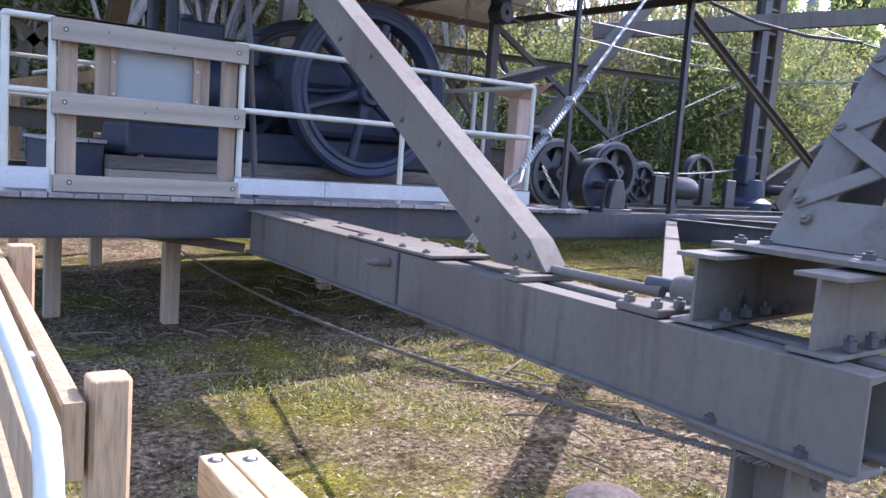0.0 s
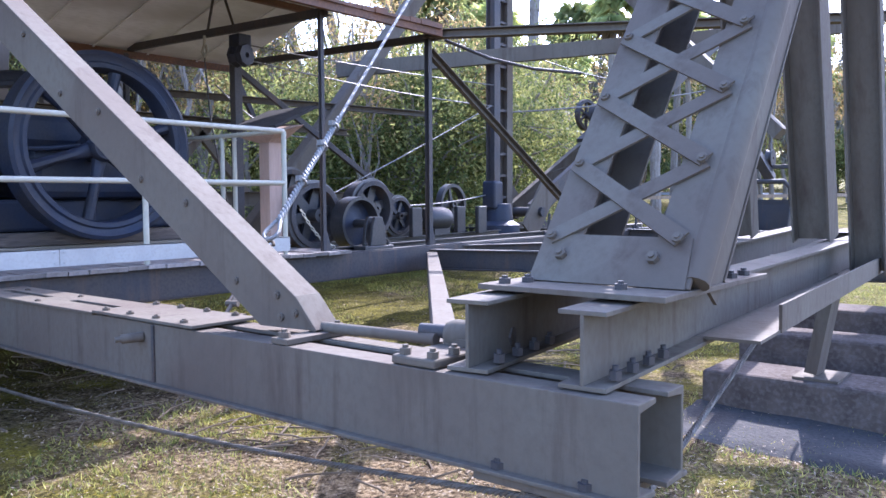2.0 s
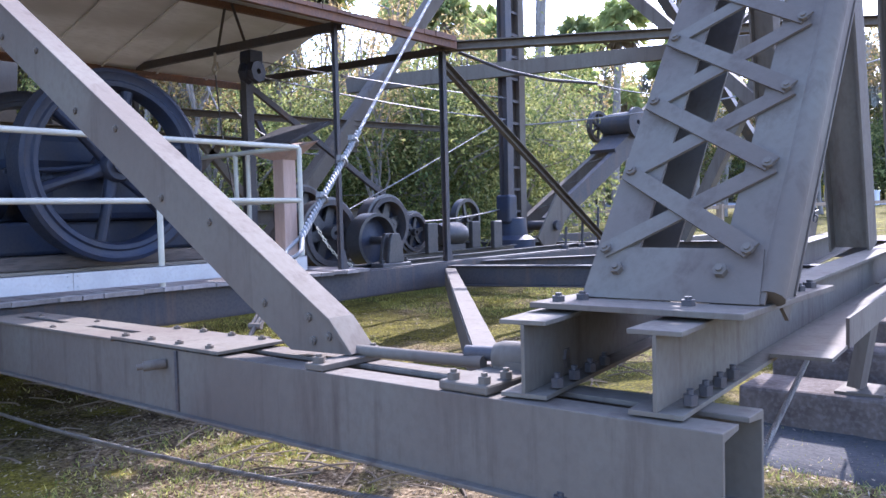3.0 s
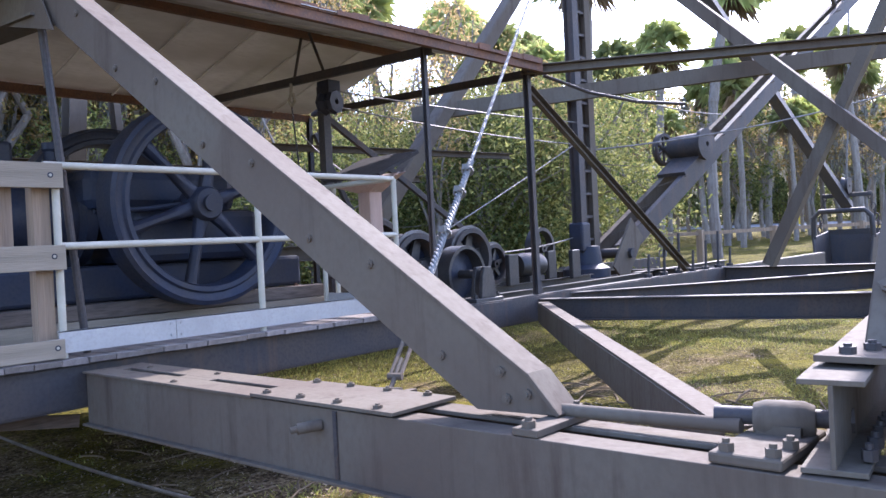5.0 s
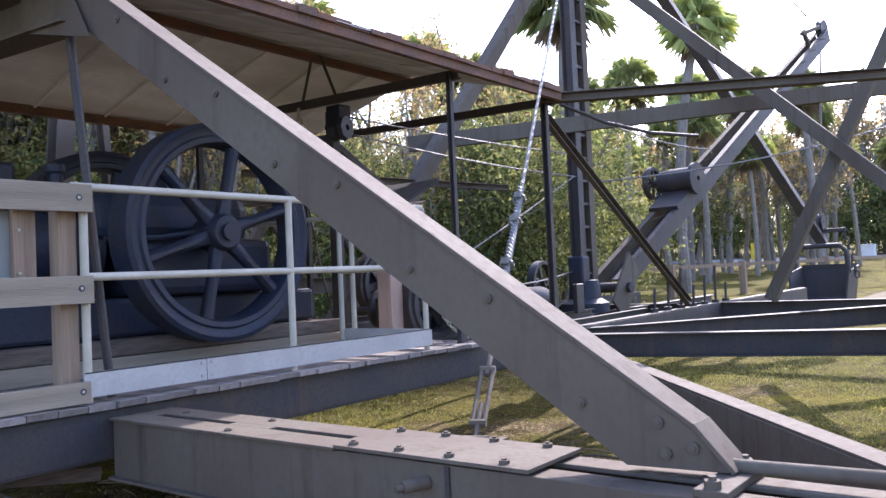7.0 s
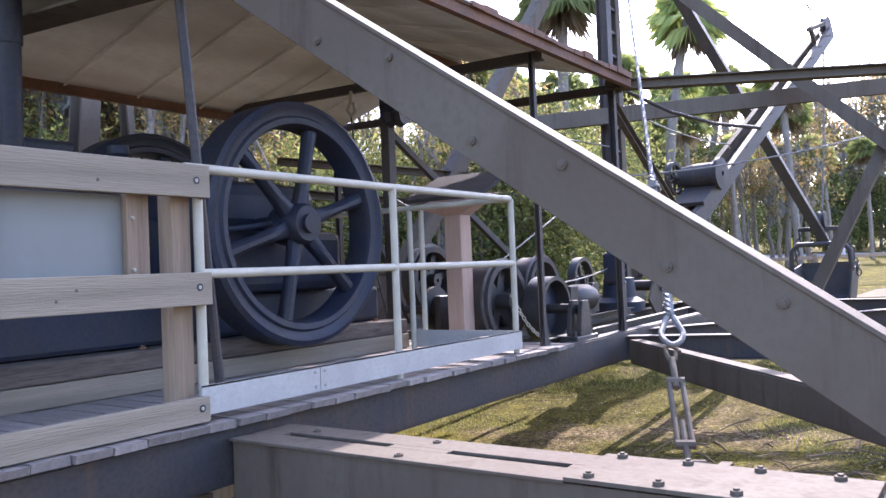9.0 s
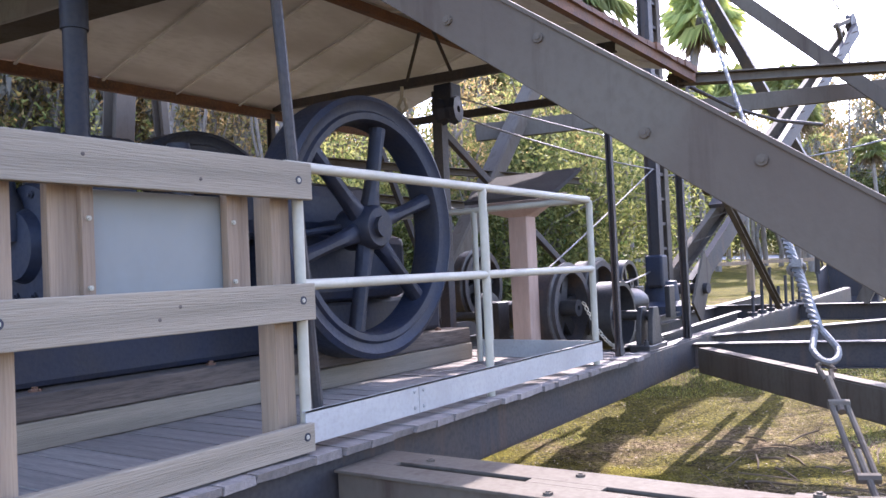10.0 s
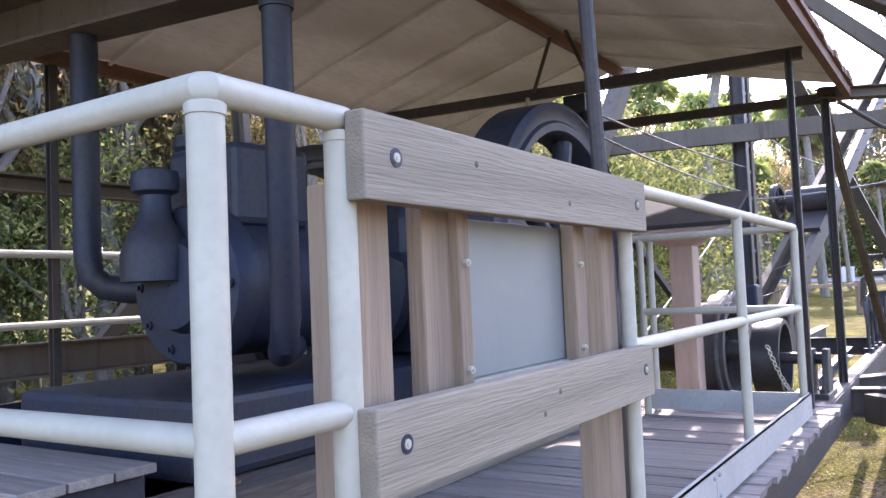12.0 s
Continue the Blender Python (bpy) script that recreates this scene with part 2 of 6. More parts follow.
def part(name, bm, mat, parent=None, label="", smooth=False, bevel=0.0):
    """Link a bmesh in world places as one mesh under a thing or part."""
    bmesh.ops.recalc_face_normals(bm, faces=bm.faces)
    xs = [v.co for v in bm.verts]
    c = Vector([(min(p[i] for p in xs) + max(p[i] for p in xs)) / 2 for i in range(3)])
    if parent is None:
        c.z = min(p.z for p in xs)
    for v in bm.verts:
        v.co -= c
    me = bpy.data.meshes.new(name)
    bm.to_mesh(me)
    bm.free()
    me.materials.append(mat)
    ob = new(name, me)
    ob.parent = parent
    ob.location = c - place_of(parent)
    if label:
        ob["label"] = label
    return finish(ob, smooth, bevel)


def bolts(places, axis, r, h, mat, parent, name="bolt", n=6):
    """Hexagon heads with a short shank end, one mesh shared by all."""
    bm = bmesh.new()
    d = Vector(axis).normalized()
    sweep(bm, V(0, 0, 0), d * h, ring(r, n))
    sweep(bm, d * h, d * (h * 1.5), ring(r * 0.5, 8))
    me = bpy.data.meshes.new(name)
    bmesh.ops.recalc_face_normals(bm, faces=bm.faces)
    bm.to_mesh(me)
    bm.free()
    me.materials.append(mat)
    base = place_of(parent)
    for p in places:
        ob = new(name, me)
        ob.parent = parent
        ob.location = Vector(p) - base


def B():
    return bmesh.new()


def ground_z(x, y):
    return -0.03 + 0.029 * x + 0.02 * y


# ---------------------------------------------------------------- ground
def build_ground():
    bm = B()
    xs = sorted({round(-60 + 6 * i, 2) for i in range(11)} | {round(-2 + 0.25 * i, 2) for i in range(57)} | {14, 17, 20, 25, 30, 40, 50, 70, 100, 150, 250, 400})
    ys = sorted({-400, -250, -150, -100, -60, -40, -25, -15, -8, -4} | {round(-2 + 0.25 * i, 2) for i in range(57)} | {14, 18, 24, 32, 45, 60, 90, 150, 250, 400})
    grid = []
    for x in xs:
        row = []
        for y in ys:
            z = ground_z(x, y)
            if -2 < x < 12 and -2 < y < 12:
                z += 0.03 * noise.noise((x * 0.9, y * 0.9, 0)) + 0.012 * noise.noise((x * 3, y * 3, 4))
            row.append(bm.verts.new((x, y, z)))
        grid.append(row)
    for i in range(len(xs) - 1):
        for j in range(len(ys) - 1):
            bm.faces.new((grid[i][j], grid[i + 1][j], grid[i + 1][j + 1], grid[i][j + 1]))
    m = bpy.data.materials.new("patchy_lawn")
    m.use_nodes = True
    n, l = m.node_tree.nodes, m.node_tree.links
    b = n["Principled BSDF"]
    co = n.new("ShaderNodeTexCoord")
    def ns(scale, detail=6, rough=0.6):
        t = n.new("ShaderNodeTexNoise")
        t.inputs["Scale"].default_value, t.inputs["Detail"].default_value, t.inputs["Roughness"].default_value = scale, detail, rough
        l.new(co.outputs["Object"], t.inputs["Vector"])
        return t
    def rmp(src, stops):
        r = n.new("ShaderNodeValToRGB")
        e = r.color_ramp.elements
        while len(e) < len(stops):
            e.new(0.5)
        for k, (p, c) in zip(e, stops):
            k.position, k.color = p, (*c, 1)
        l.new(src, r.inputs["Fac"])
        return r
    fine = ns(28, 8, 0.7)
    dirt = rmp(fine.outputs["Fac"], [(0.34, (0.014, 0.009, 0.005)), (0.46, (0.105, 0.072, 0.041)), (0.57, (0.265, 0.195, 0.115)), (0.7, (0.48, 0.385, 0.25))])
    gfine = ns(34, 8, 0.75)
    grass = rmp(gfine.outputs["Fac"], [(0.34, (0.01, 0.012, 0.004)), (0.46, (0.055, 0.052, 0.008)), (0.57, (0.18, 0.155, 0.018)), (0.7, (0.32, 0.275, 0.04))])
    big = ns(0.75, 7, 0.68)
    sep = n.new("ShaderNodeSeparateXYZ")
    l.new(co.outputs["Object"], sep.inputs[0])
    lawn = n.new("ShaderNodeMapRange")   # thin by the machine, fuller out on the lawn
    lawn.inputs["From Min"].default_value, lawn.inputs["From Max"].default_value = 6.5, 10.5
    lawn.inputs["To Min"].default_value, lawn.inputs["To Max"].default_value = -0.03, 0.13
    out = n.new("ShaderNodeMath")
    out.operation = "MULTIPLY_ADD"
    out.inputs[1].default_value = 0.5
    l.new(sep.outputs["Y"], out.inputs[0])
    l.new(sep.outputs["X"], out.inputs[2])
    l.new(out.outputs[0], lawn.inputs["Value"])
    both = n.new("ShaderNodeMath")
    l.new(big.outputs["Fac"], both.inputs[0])
    l.new(lawn.outputs[0], both.inputs[1])
    mask = rmp(both.outputs[0], [(0.44, (0.04, 0.04, 0.04)), (0.58, (0.9, 0.9, 0.9))])
    mix = n.new("ShaderNodeMix")
    mix.data_type = "RGBA"
    l.new(mask.outputs[0], mix.inputs["Factor"])
    l.new(dirt.outputs[0], mix.inputs["A"])
    l.new(grass.outputs[0], mix.inputs["B"])
    moss = rmp(ns(0.95, 5, 0.6).outputs["Fac"], [(0.55, (0, 0, 0)), (0.64, (0.85, 0.85, 0.85))])
    speck = rmp(ns(55, 5, 0.7).outputs["Fac"], [(0.38, (0.05, 0.04, 0.008)), (0.52, (0.2, 0.17, 0.02)), (0.68, (0.36, 0.32, 0.05))])
    mix3 = n.new("ShaderNodeMix")
    mix3.data_type = "RGBA"
    l.new(moss.outputs[0], mix3.inputs["Factor"])
    l.new(mix.outputs["Result"], mix3.inputs["A"])
    l.new(speck.outputs[0], mix3.inputs["B"])
    tone = rmp(ns(3.2, 6, 0.7).outputs["Fac"], [(0.36, (0.42, 0.38, 0.34)), (0.5, (0.85, 0.84, 0.82)), (0.66, (1.12, 1.1, 1.06))])
    mul = n.new("ShaderNodeMix")
    mul.data_type, mul.blend_type = "RGBA", "MULTIPLY"
    mul.inputs["Factor"].default_value = 1.0
    l.new(mix3.outputs["Result"], mul.inputs["A"])
    l.new(tone.outputs[0], mul.inputs["B"])
    l.new(mul.outputs["Result"], b.inputs["Base Color"])
    b.inputs["Roughness"].default_value, b.inputs["Specular IOR Level"].default_value = 0.95, 0.08
    bp = n.new("ShaderNodeBump")
    bp.inputs["Strength"].default_value, bp.inputs["Distance"].default_value = 0.9, 0.05
    l.new(fine.outputs["Fac"], bp.inputs["Height"])
    l.new(bp.outputs[0], b.inputs["Normal"])
    me = bpy.data.meshes.new("ground")
    bm.to_mesh(me)
    bm.free()
    me.materials.append(m)
    finish(tagged(new("ground", me), "patchy lawn of grass, sand and dry leaf litter", "ground", kind="structure"), True)


build_ground()

# ---------------------------------------------------------------- outrigger beam and gantry
AX0, AX1, AZ1, AZ0 = 2.055, 2.385, 1.145, 0.865   # sides, top and bottom of the outrigger beam
AY0, AY1 = 1.06, 5.46


def build_outrigger():
    t = thing("outrigger_beam", (2.22, 3.2, AZ0), "grey painted double-channel steel outrigger beam on a short column", "beam")
    h = AZ1 - AZ0
    zc = (AZ0 + AZ1) / 2
    for name, x, side in (("channel", AX0 + 0.012, 1), ("channel", AX1 - 0.012, -1)):
        bm = B()
        sweep(bm, (x, AY0, zc), (x, AY1, zc), channel(h, 0.115, 0.016, side))
        # lower flange lip on the outer side
        x2 = x - side * 0.035
        box(bm, (min(x, x2) , AY0, AZ0), (max(x, x2), AY1, AZ0 + 0.014))
        part(name, bm, STEEL, t, bevel=0.003)
    # slotted cover plate
    bm = B()
    z0, z1 = AZ1 + 0.002, AZ1 + 0.014
    y0, y1 = 3.09, AY1
    x0, x1 = AX0 - 0.008, AX1 + 0.008
    sx0, sx1 = 2.195, 2.245
    box(bm, (x0, 3.93, z0), (sx0, y1, z1))
    box(bm, (sx1, 3.93, z0), (x1, y1, z1))
    for a, b in ((3.93, 3.99), (4.47, 4.74), (5.3, y1)):
        box(bm, (sx0, a, z0), (sx1, b, z1))
    box(bm, (x0, y0, z1 - 0.004), (x1, 3.93, z1 + 0.01))
    plate = part("cover_plate", bm, STEEL, t, bevel=0.002)
    bolts([(x, y, z1 + 0.01) for y in (3.2, 3.42, 3.64, 3.86) for x in (AX0 + 0.03, AX1 - 0.03)], (0, 0, 1), 0.018, 0.012, STEEL, plate, "rivet", 8)
    bolts([(2.09, 4.6, z1), (2.3, 5.2, z1), (2.33, 4.6, z1)], (0, 0, 1), 0.017, 0.008, STEEL, t, "rivet", 8)
    # splice strap and lifting stub on the near web
    bm = B()
    box(bm, (AX0 + 0.004, 3.405, AZ0 + 0.016), (AX0 + 0.016, 3.425, AZ1 - 0.004))
    part("splice_strap", bm, DARK, t)
    bm = B()
    rod(bm, (AX0 + 0.01, 3.5, 1.08), (AX0 - 0.075, 3.54, 1.075), 0.022)
    rod(bm, (AX0 - 0.075, 3.54, 1.075), (AX0 - 0.1, 3.55, 1.073), 0.013)
    part("stub_pin", bm, STEEL, t, smooth=True)
    # column under the near end
    gz = ground_z(2.2, 1.37) - 0.05
    bm = B()
    sweep(bm, (2.2, 1.36, gz), (2.2, 1.36, AZ0 - 0.03), ibeam(0.2, 0.2, 0.018), (0, 1, 0))
    part("column", bm, STEEL, t, bevel=0.003)
    bm = B()
    box(bm, (2.05, 1.14, AZ0 - 0.03), (2.37, 1.6, AZ0 - 0.004))
    cap = part("cap_plate", bm, STEEL, t, bevel=0.003)
    bolts([(2.07, 1.22, AZ0 + 0.015), (2.07, 1.52, AZ0 + 0.015)], (0, 0, 1), 0.024, 0.02, DARK, t)
    bolts([(2.1, 1.18, AZ0 - 0.03), (2.33, 1.18, AZ0 - 0.03)], (0, 0, -1), 0.024, 0.03, DARK, cap)
    bm = B()
    box(bm, (1.98, 1.1, gz), (2.42, 1.6, ground_z(2.2, 1.3) + 0.05))
    part("footing", bm, CONC, t, "rough grey concrete footing", bevel=0.02)


build_outrigger()


def plate_poly(bm, pts, x0, x1):
    """A plate in the y-z plane between x0 and x1."""
    a = [bm.verts.new((x0, y, z)) for y, z in pts]
    b = [bm.verts.new((x1, y, z)) for y, z in pts]
    bm.faces.new(a)
    bm.faces.new(b[::-1])
    for i in range(len(pts)):
        j = (i + 1) % len(pts)
        bm.faces.new((a[i], b[i], b[j], a[j]))


def build_gantry():
    t = thing("gantry_frame", (2.2, 2.6, AZ1), "grey painted bent steel gantry strut bolted on a beam", "gantry")
    W = 0.118   # width across the strut

    def near(y): return 2.148 - 0.105 * (y - 3.5)   # the strut leans slightly inwards as it rises
    def top(y): return 1.908 + 0.7065 * (y - 3.5)
    def low(y): return 1.652 + 0.7265 * (y - 3.5)
    yb, yf, ye = 2.64, 2.53, 5.66

    def lean(bm):
        for v in bm.verts:
            v.co.x += near(v.co.y)
        return bm
    z0 = AZ1 + 0.03
    ylow = 3.5 + (z0 - 1.652) / 0.7265
    web = [(yf, z0), (ylow, z0), (ye, low(ye)), (ye, top(ye)), (yb, top(yb))]
    for x in (0.0, W - 0.012):
        bm = B()
        plate_poly(bm, web, x, x + 0.012)
        part("web_plate", lean(bm), STEEL, t, bevel=0.002)
    bm = B()
    sweep(bm, (W / 2, yb, top(yb) + 0.004), (W / 2, ye, top(ye) + 0.004), rect(W + 0.014, 0.014))
    part("top_flange", lean(bm), STEEL, t, bevel=0.002)
    bm = B()
    sweep(bm, (W / 2, yf, z0), (W / 2, yb + 0.002, top(yb) + 0.008), rect(W + 0.014, 0.014), (0, -1, 0.3))
    part("front_cap", lean(bm), STEEL, t, bevel=0.002)
    bm = B()
    sweep(bm, (W / 2, ylow + 0.02, low(ylow + 0.02) + 0.006), (W / 2, ye, low(ye) + 0.006), rect(W - 0.006, 0.012))
    part("bottom_flange", lean(bm), STEEL, t, bevel=0.002)
    bm = B()
    box(bm, (AX0 + 0.01, 2.49, AZ1 + 0.003), (AX1 + 0.025, 2.585, AZ1 + 0.026))
    foot = part("foot_plate", bm, STEEL, t, bevel=0.003)
    bolts([(x, 2.54, AZ1 + 0.026) for x in (AX0 + 0.04, AX1 - 0.012)], (0, 0, 1), 0.024, 0.022, STEEL, foot)
    pts = []
    for i in range(9):
        y = 2.98 + 0.31 * i
        pts.append((near(y), y, (top(y) + low(y)) / 2 + (0.06 if i % 2 else -0.05)))
    bolts(pts, (-1, 0, 0), 0.017, 0.009, STEEL, t, "rivet", 8)
    bolts([(near(y), y, z) for y, z in ((2.64, 1.24), (2.72, 1.22), (2.74, 1.31))], (-1, 0, 0), 0.018, 0.01, STEEL, t, "rivet", 8)
    # cross beam over the deck
    bm = B()
    sweep(bm, (1.99, 5.5, 3.20), (1.99, 9.2, 3.42), ibeam(0.24, 0.2, 0.016))
    part("cross_beam", bm, STEEL, t, bevel=0.002)
    bm = B()
    plate_poly(bm, [(5.3, 2.96), (5.95, 3.12), (5.95, 3.36), (5.55, 3.36)], near(5.6) - 0.012, near(5.6) - 0.004)
    part("corner_plate", bm, STEEL, t)
    # matching strut on the far side
    bm = B()
    sweep(bm, (1.99, 9.1, 3.42), (2.2, 12.0, 1.45), ibeam(0.22, 0.2, 0.016))
    part("far_strut", bm, STEEL, t, bevel=0.002)
    # slim tension rod to the deck
    bm = B()
    rod(bm, (2.155, 5.62, 1.24), (1.99, 5.62, 3.12), 0.022, 10)
    part("tension_rod", bm, DARK, t, smooth=True)


build_gantry()


def build_girders():
    for y, out in ((1.25, 0.067), (1.66, 0.13)):
        t = thing("steel_girder", (4.8, y, AZ1), "grey painted I-section girder lying on the outrigger beam", "beam", "long girders")
        for nm, dz, w, h in (("web", 0.117, 0.012, 0.202), ("top_flange", 0.225, 0.15, 0.014), ("bottom_flange", 0.009, 0.15, 0.014)):
            bm = B()
            sweep(bm, (2.1, y, AZ1 + 0.004 + dz), (11.5, y + 9.4 * out, AZ1 + 0.014 + dz), rect(w, h))
            part(nm, bm, STEEL, t, bevel=0.002)
        bolts([(2.2 + 0.13 * i, y - 0.055 + 0.13 * i * out, AZ1 + 0.028) for i in range(4)], (0, 0, 1), 0.02, 0.028, DARK, t)
    # shelf bracket plate on the outer girder
    t = thing("shelf_plate", (4.2, 1.1, AZ1), "grey folded steel shelf plate hung on a girder", "plate")
    bm = B()
    sweep(bm, (3.0, 1.14, AZ1 + 0.035), (9.0, 1.54, AZ1 + 0.045), rect(0.2, 0.012))
    part("shelf", bm, STEEL, t)
    bm = B()
    sweep(bm, (3.3, 1.06, AZ1 + 0.085), (9.0, 1.44, AZ1 + 0.095), rect(0.012, 0.11))
    part("lip", bm, STEEL, t)


build_girders()


def build_lattice_leg():
    t = thing("lattice_leg", (2.75, 1.38, 1.39), "grey painted laced steel A-frame leg with riveted gusset", "column")
    d = V(0.604, 0.0, 0.797).normalized()
    base = V(2.4514, 0, 1.3026)
    L = 4.6
    ya, yb = 1.66, 1.10
    nrm = V(-0.797, 0, 0.604)
    for y, side in ((ya, -1), (yb, 1)):
        bm = B()
        p = base + V(0.09, y, 0) + d * 0.14
        # each side: channel with its web facing outwards
        sweep(bm, p, p + d * L, [(-0.006, -0.12), (0.006, -0.12), (0.006, 0.12), (-0.006, 0.12)], nrm)
        part("side_web", bm, STEEL, t)
        for off in (-0.12, 0.12):
            bm = B()
            c = p + nrm * off + V(0, side * 0.065, 0) + d * (0.09 if off < 0 else -0.09)
            sweep(bm, c, c + d * L, rect(0.155, 0.012), nrm)
            part("flange", bm, STEEL, t, bevel=0.002)
        bm = B()
        c = p + V(0, -side * 0.012, 0)
        rod(bm, c + nrm * 0.09 - d * 0.05, c + nrm * 0.09 + d * L, 0.043)
        if side > 0:
            part("edge_roll", bm, STEEL, t, smooth=True)
        else:
            bm.free()
    # lacing bars on the face
    face = nrm * 0.1359
    pitch = 0.326
    i = 0
    s = 0.22
    while s < L - 0.5:
        for a, b in (((ya - 0.02), (yb + 0.05)), ((yb + 0.05), (ya - 0.02))):
            bm = B()
            lift = 0.0 if a > b else 0.009
            p = base + V(0.09, 0, 0) + face + nrm * lift + d * s + V(0, a, 0)
            q = base + V(0.09, 0, 0) + face + nrm * lift + d * (s + pitch) + V(0, b, 0)
            sweep(bm, p, q, rect(0.062, 0.009, 0.0), nrm)
            part("lacing_bar", bm, STEEL, t)
        c = base + V(0.09, 0, 0) + face + nrm * 0.014 + d * s
        bolts([c + V(0, ya - 0.035, 0), c + V(0, yb + 0.06, 0)], nrm, 0.019, 0.012, STEEL, t, "rivet", 8)
        s += pitch
    # gusset
    bm = B()
    q0 = base + V(0.09, 0, 0) + nrm * 0.1264
    pts = [q0 + V(0, ya + 0.006, 0) + d * 0.044, q0 + V(0, yb + 0.0, 0) + d * 0.044, q0 + V(0, yb + 0.02, 0) + d * 0.235, q0 + V(0, ya + 0.006, 0) + d * 0.24]
    a = [bm.verts.new(p) for p in pts]
    b = [bm.verts.new(p + nrm * 0.0048) for p in pts]
    bm.faces.new(a)
    bm.faces.new(b[::-1])
    for i in range(4):
        j = (i + 1) % 4
        bm.faces.new((a[i], b[i], b[j], a[j]))
    gus = part("gusset", bm, STEEL, t)
    bolts([q0 + V(0, ya - 0.09, 0) + d * 0.15 + nrm * 0.0048, q0 + V(0, yb + 0.13, 0) + d * 0.15 + nrm * 0.0048], nrm, 0.022, 0.02, STEEL, gus)
    bm = B()
    box(bm, (2.28, 1.08, 1.394), (3.2, 1.75, 1.412))
    bp = part("base_plate", bm, STEEL, t, bevel=0.002)
    bolts([(2.34, 1.68, 1.412), (2.42, 1.64, 1.412), (2.4, 1.28, 1.412), (2.52, 1.16, 1.412), (2.8, 1.13, 1.412), (2.95, 1.13, 1.412), (3.08, 1.13, 1.412)], (0, 0, 1), 0.022, 0.018, DARK, bp)


build_lattice_leg()


def beam_thing(name, p, q, prof, mat, label, up=(0, 0, 1), category="beam", group=""):
    if isinstance(prof, tuple):   # rolled section: (kind, height, width, thickness)
        kind, h, b, th = prof
        lo = Vector(p) if p[2] < q[2] + 0.2 else Vector(q)
        t = thing(name, lo, label, category, group)
        d, s, u = basis(Vector(q) - Vector(p), up)
        off = {"I": 0.0, "C": b / 2, "D": -b / 2}[kind]
        for nm, c, w, hh in (("web", 0.0, th * 0.9, h - 2 * th), ("top_flange", h / 2 - th / 2, b, th), ("bottom_flange", -h / 2 + th / 2, b, th)):
            bm = B()
            o = u * c + (s * off if nm != "web" else V(0, 0, 0))
            sweep(bm, Vector(p) + o, Vector(q) + o, rect(w, hh), up)
            part(nm, bm, mat, t, bevel=0.0015)
        return t
    t = part(name, (lambda b: (sweep(b, p, q, prof, up), b)[1])(B()), mat, None, bevel=0.002)
    return tagged(t, label, category, group)


# diagonal and cross beams of the base frame
beam_thing("diagonal_beam", (2.42, 2.06, 1.06), (6.35, 5.42, 1.06), ("C", 0.2, 0.1, 0.013), STEEL, "dark steel channel running diagonally to the deck corner")
beam_thing("cross_beam", (6.55, 5.6, 1.07), (7.6, 1.0, 1.1), ("I", 0.21, 0.13, 0.013), DARK, "dark rusty I-beam crossing under the long girders")
beam_thing("diagonal_beam", (6.9, 5.72, 1.09), (10.6, 3.0, 1.12), ("I", 0.2, 0.12, 0.013), DARK, "dark steel brace beam with a bright worn edge")
beam_thing("deck_girder", (0.3, 5.475, 1.075), (16.0, 5.6, 1.12), ("D", 0.25, 0.1, 0.013), DARK, "dark steel channel along the edge of the deck")
beam_thing("deck_girder", (0.3, 8.95, 1.075), (16.0, 8.9, 1.12), ("D", 0.25, 0.1, 0.013), DARK, "dark steel channel along the far deck edge")
beam_thing("cross_beam", (11.2, 9.4, 1.1), (11.2, 1.0, 1.15), ("I", 0.21, 0.13, 0.013), DARK, "dark steel cross beam far along the frame")
beam_thing("inner_girder", (5.3, 6.6, 1.07), (14.0, 6.7, 1.12), ("I", 0.21, 0.13, 0.013), DARK, "dark steel inner girder carrying the winches")


def build_bearing():
    t = thing("shaft_bearing", (2.27, 1.86, AZ1), "grey cast shaft bearing bolted on the outrigger beam", "bearing")
    bm = B()
    box(bm, (2.07, 1.77, AZ1 + 0.003), (2.44, 1.96, AZ1 + 0.034))
    part("base", bm, STEEL, t, bevel=0.008)
    bm = B()
    lathe(bm, (2.37, 1.86, AZ1 + 0.065), (0.25, -1, 0), [(0.02, -0.08), (0.046, -0.08), (0.056, -0.05), (0.056, 0.05), (0.044, 0.08), (0.02, 0.08)], 24)
    box(bm, (2.31, 1.8, AZ1 + 0.02), (2.43, 1.92, AZ1 + 0.06))
    part("housing", bm, STEEL, t, smooth=True)
    bm = B()
    rod(bm, (2.4, 1.72, AZ1 + 0.075), (2.32, 2.04, AZ1 + 0.075), 0.026)
    rod(bm, (2.41, 1.69, AZ1 + 0.075), (2.395, 1.74, AZ1 + 0.075), 0.036, 6)
    part("shaft", bm, DARK, t, smooth=True)
    bm = B()
    rod(bm, (2.31, 1.96, AZ1 + 0.05), (2.3, 2.6, AZ1 + 0.04), 0.022)
    part("tie_bar", bm, STEEL, t, smooth=True)
    bolts([(2.1, 1.8, AZ1 + 0.034), (2.1, 1.92, AZ1 + 0.034), (2.2, 1.79, AZ1 + 0.034)], (0, 0, 1), 0.021, 0.022, STEEL, t)


build_bearing()

# ---------------------------------------------------------------- right-hand legs
def leg(name, p, q, prof, mat, label, up=(0, 1, 0)):
    return beam_thing(name, p, q, prof, mat, label, up, "column", "A-frame legs")


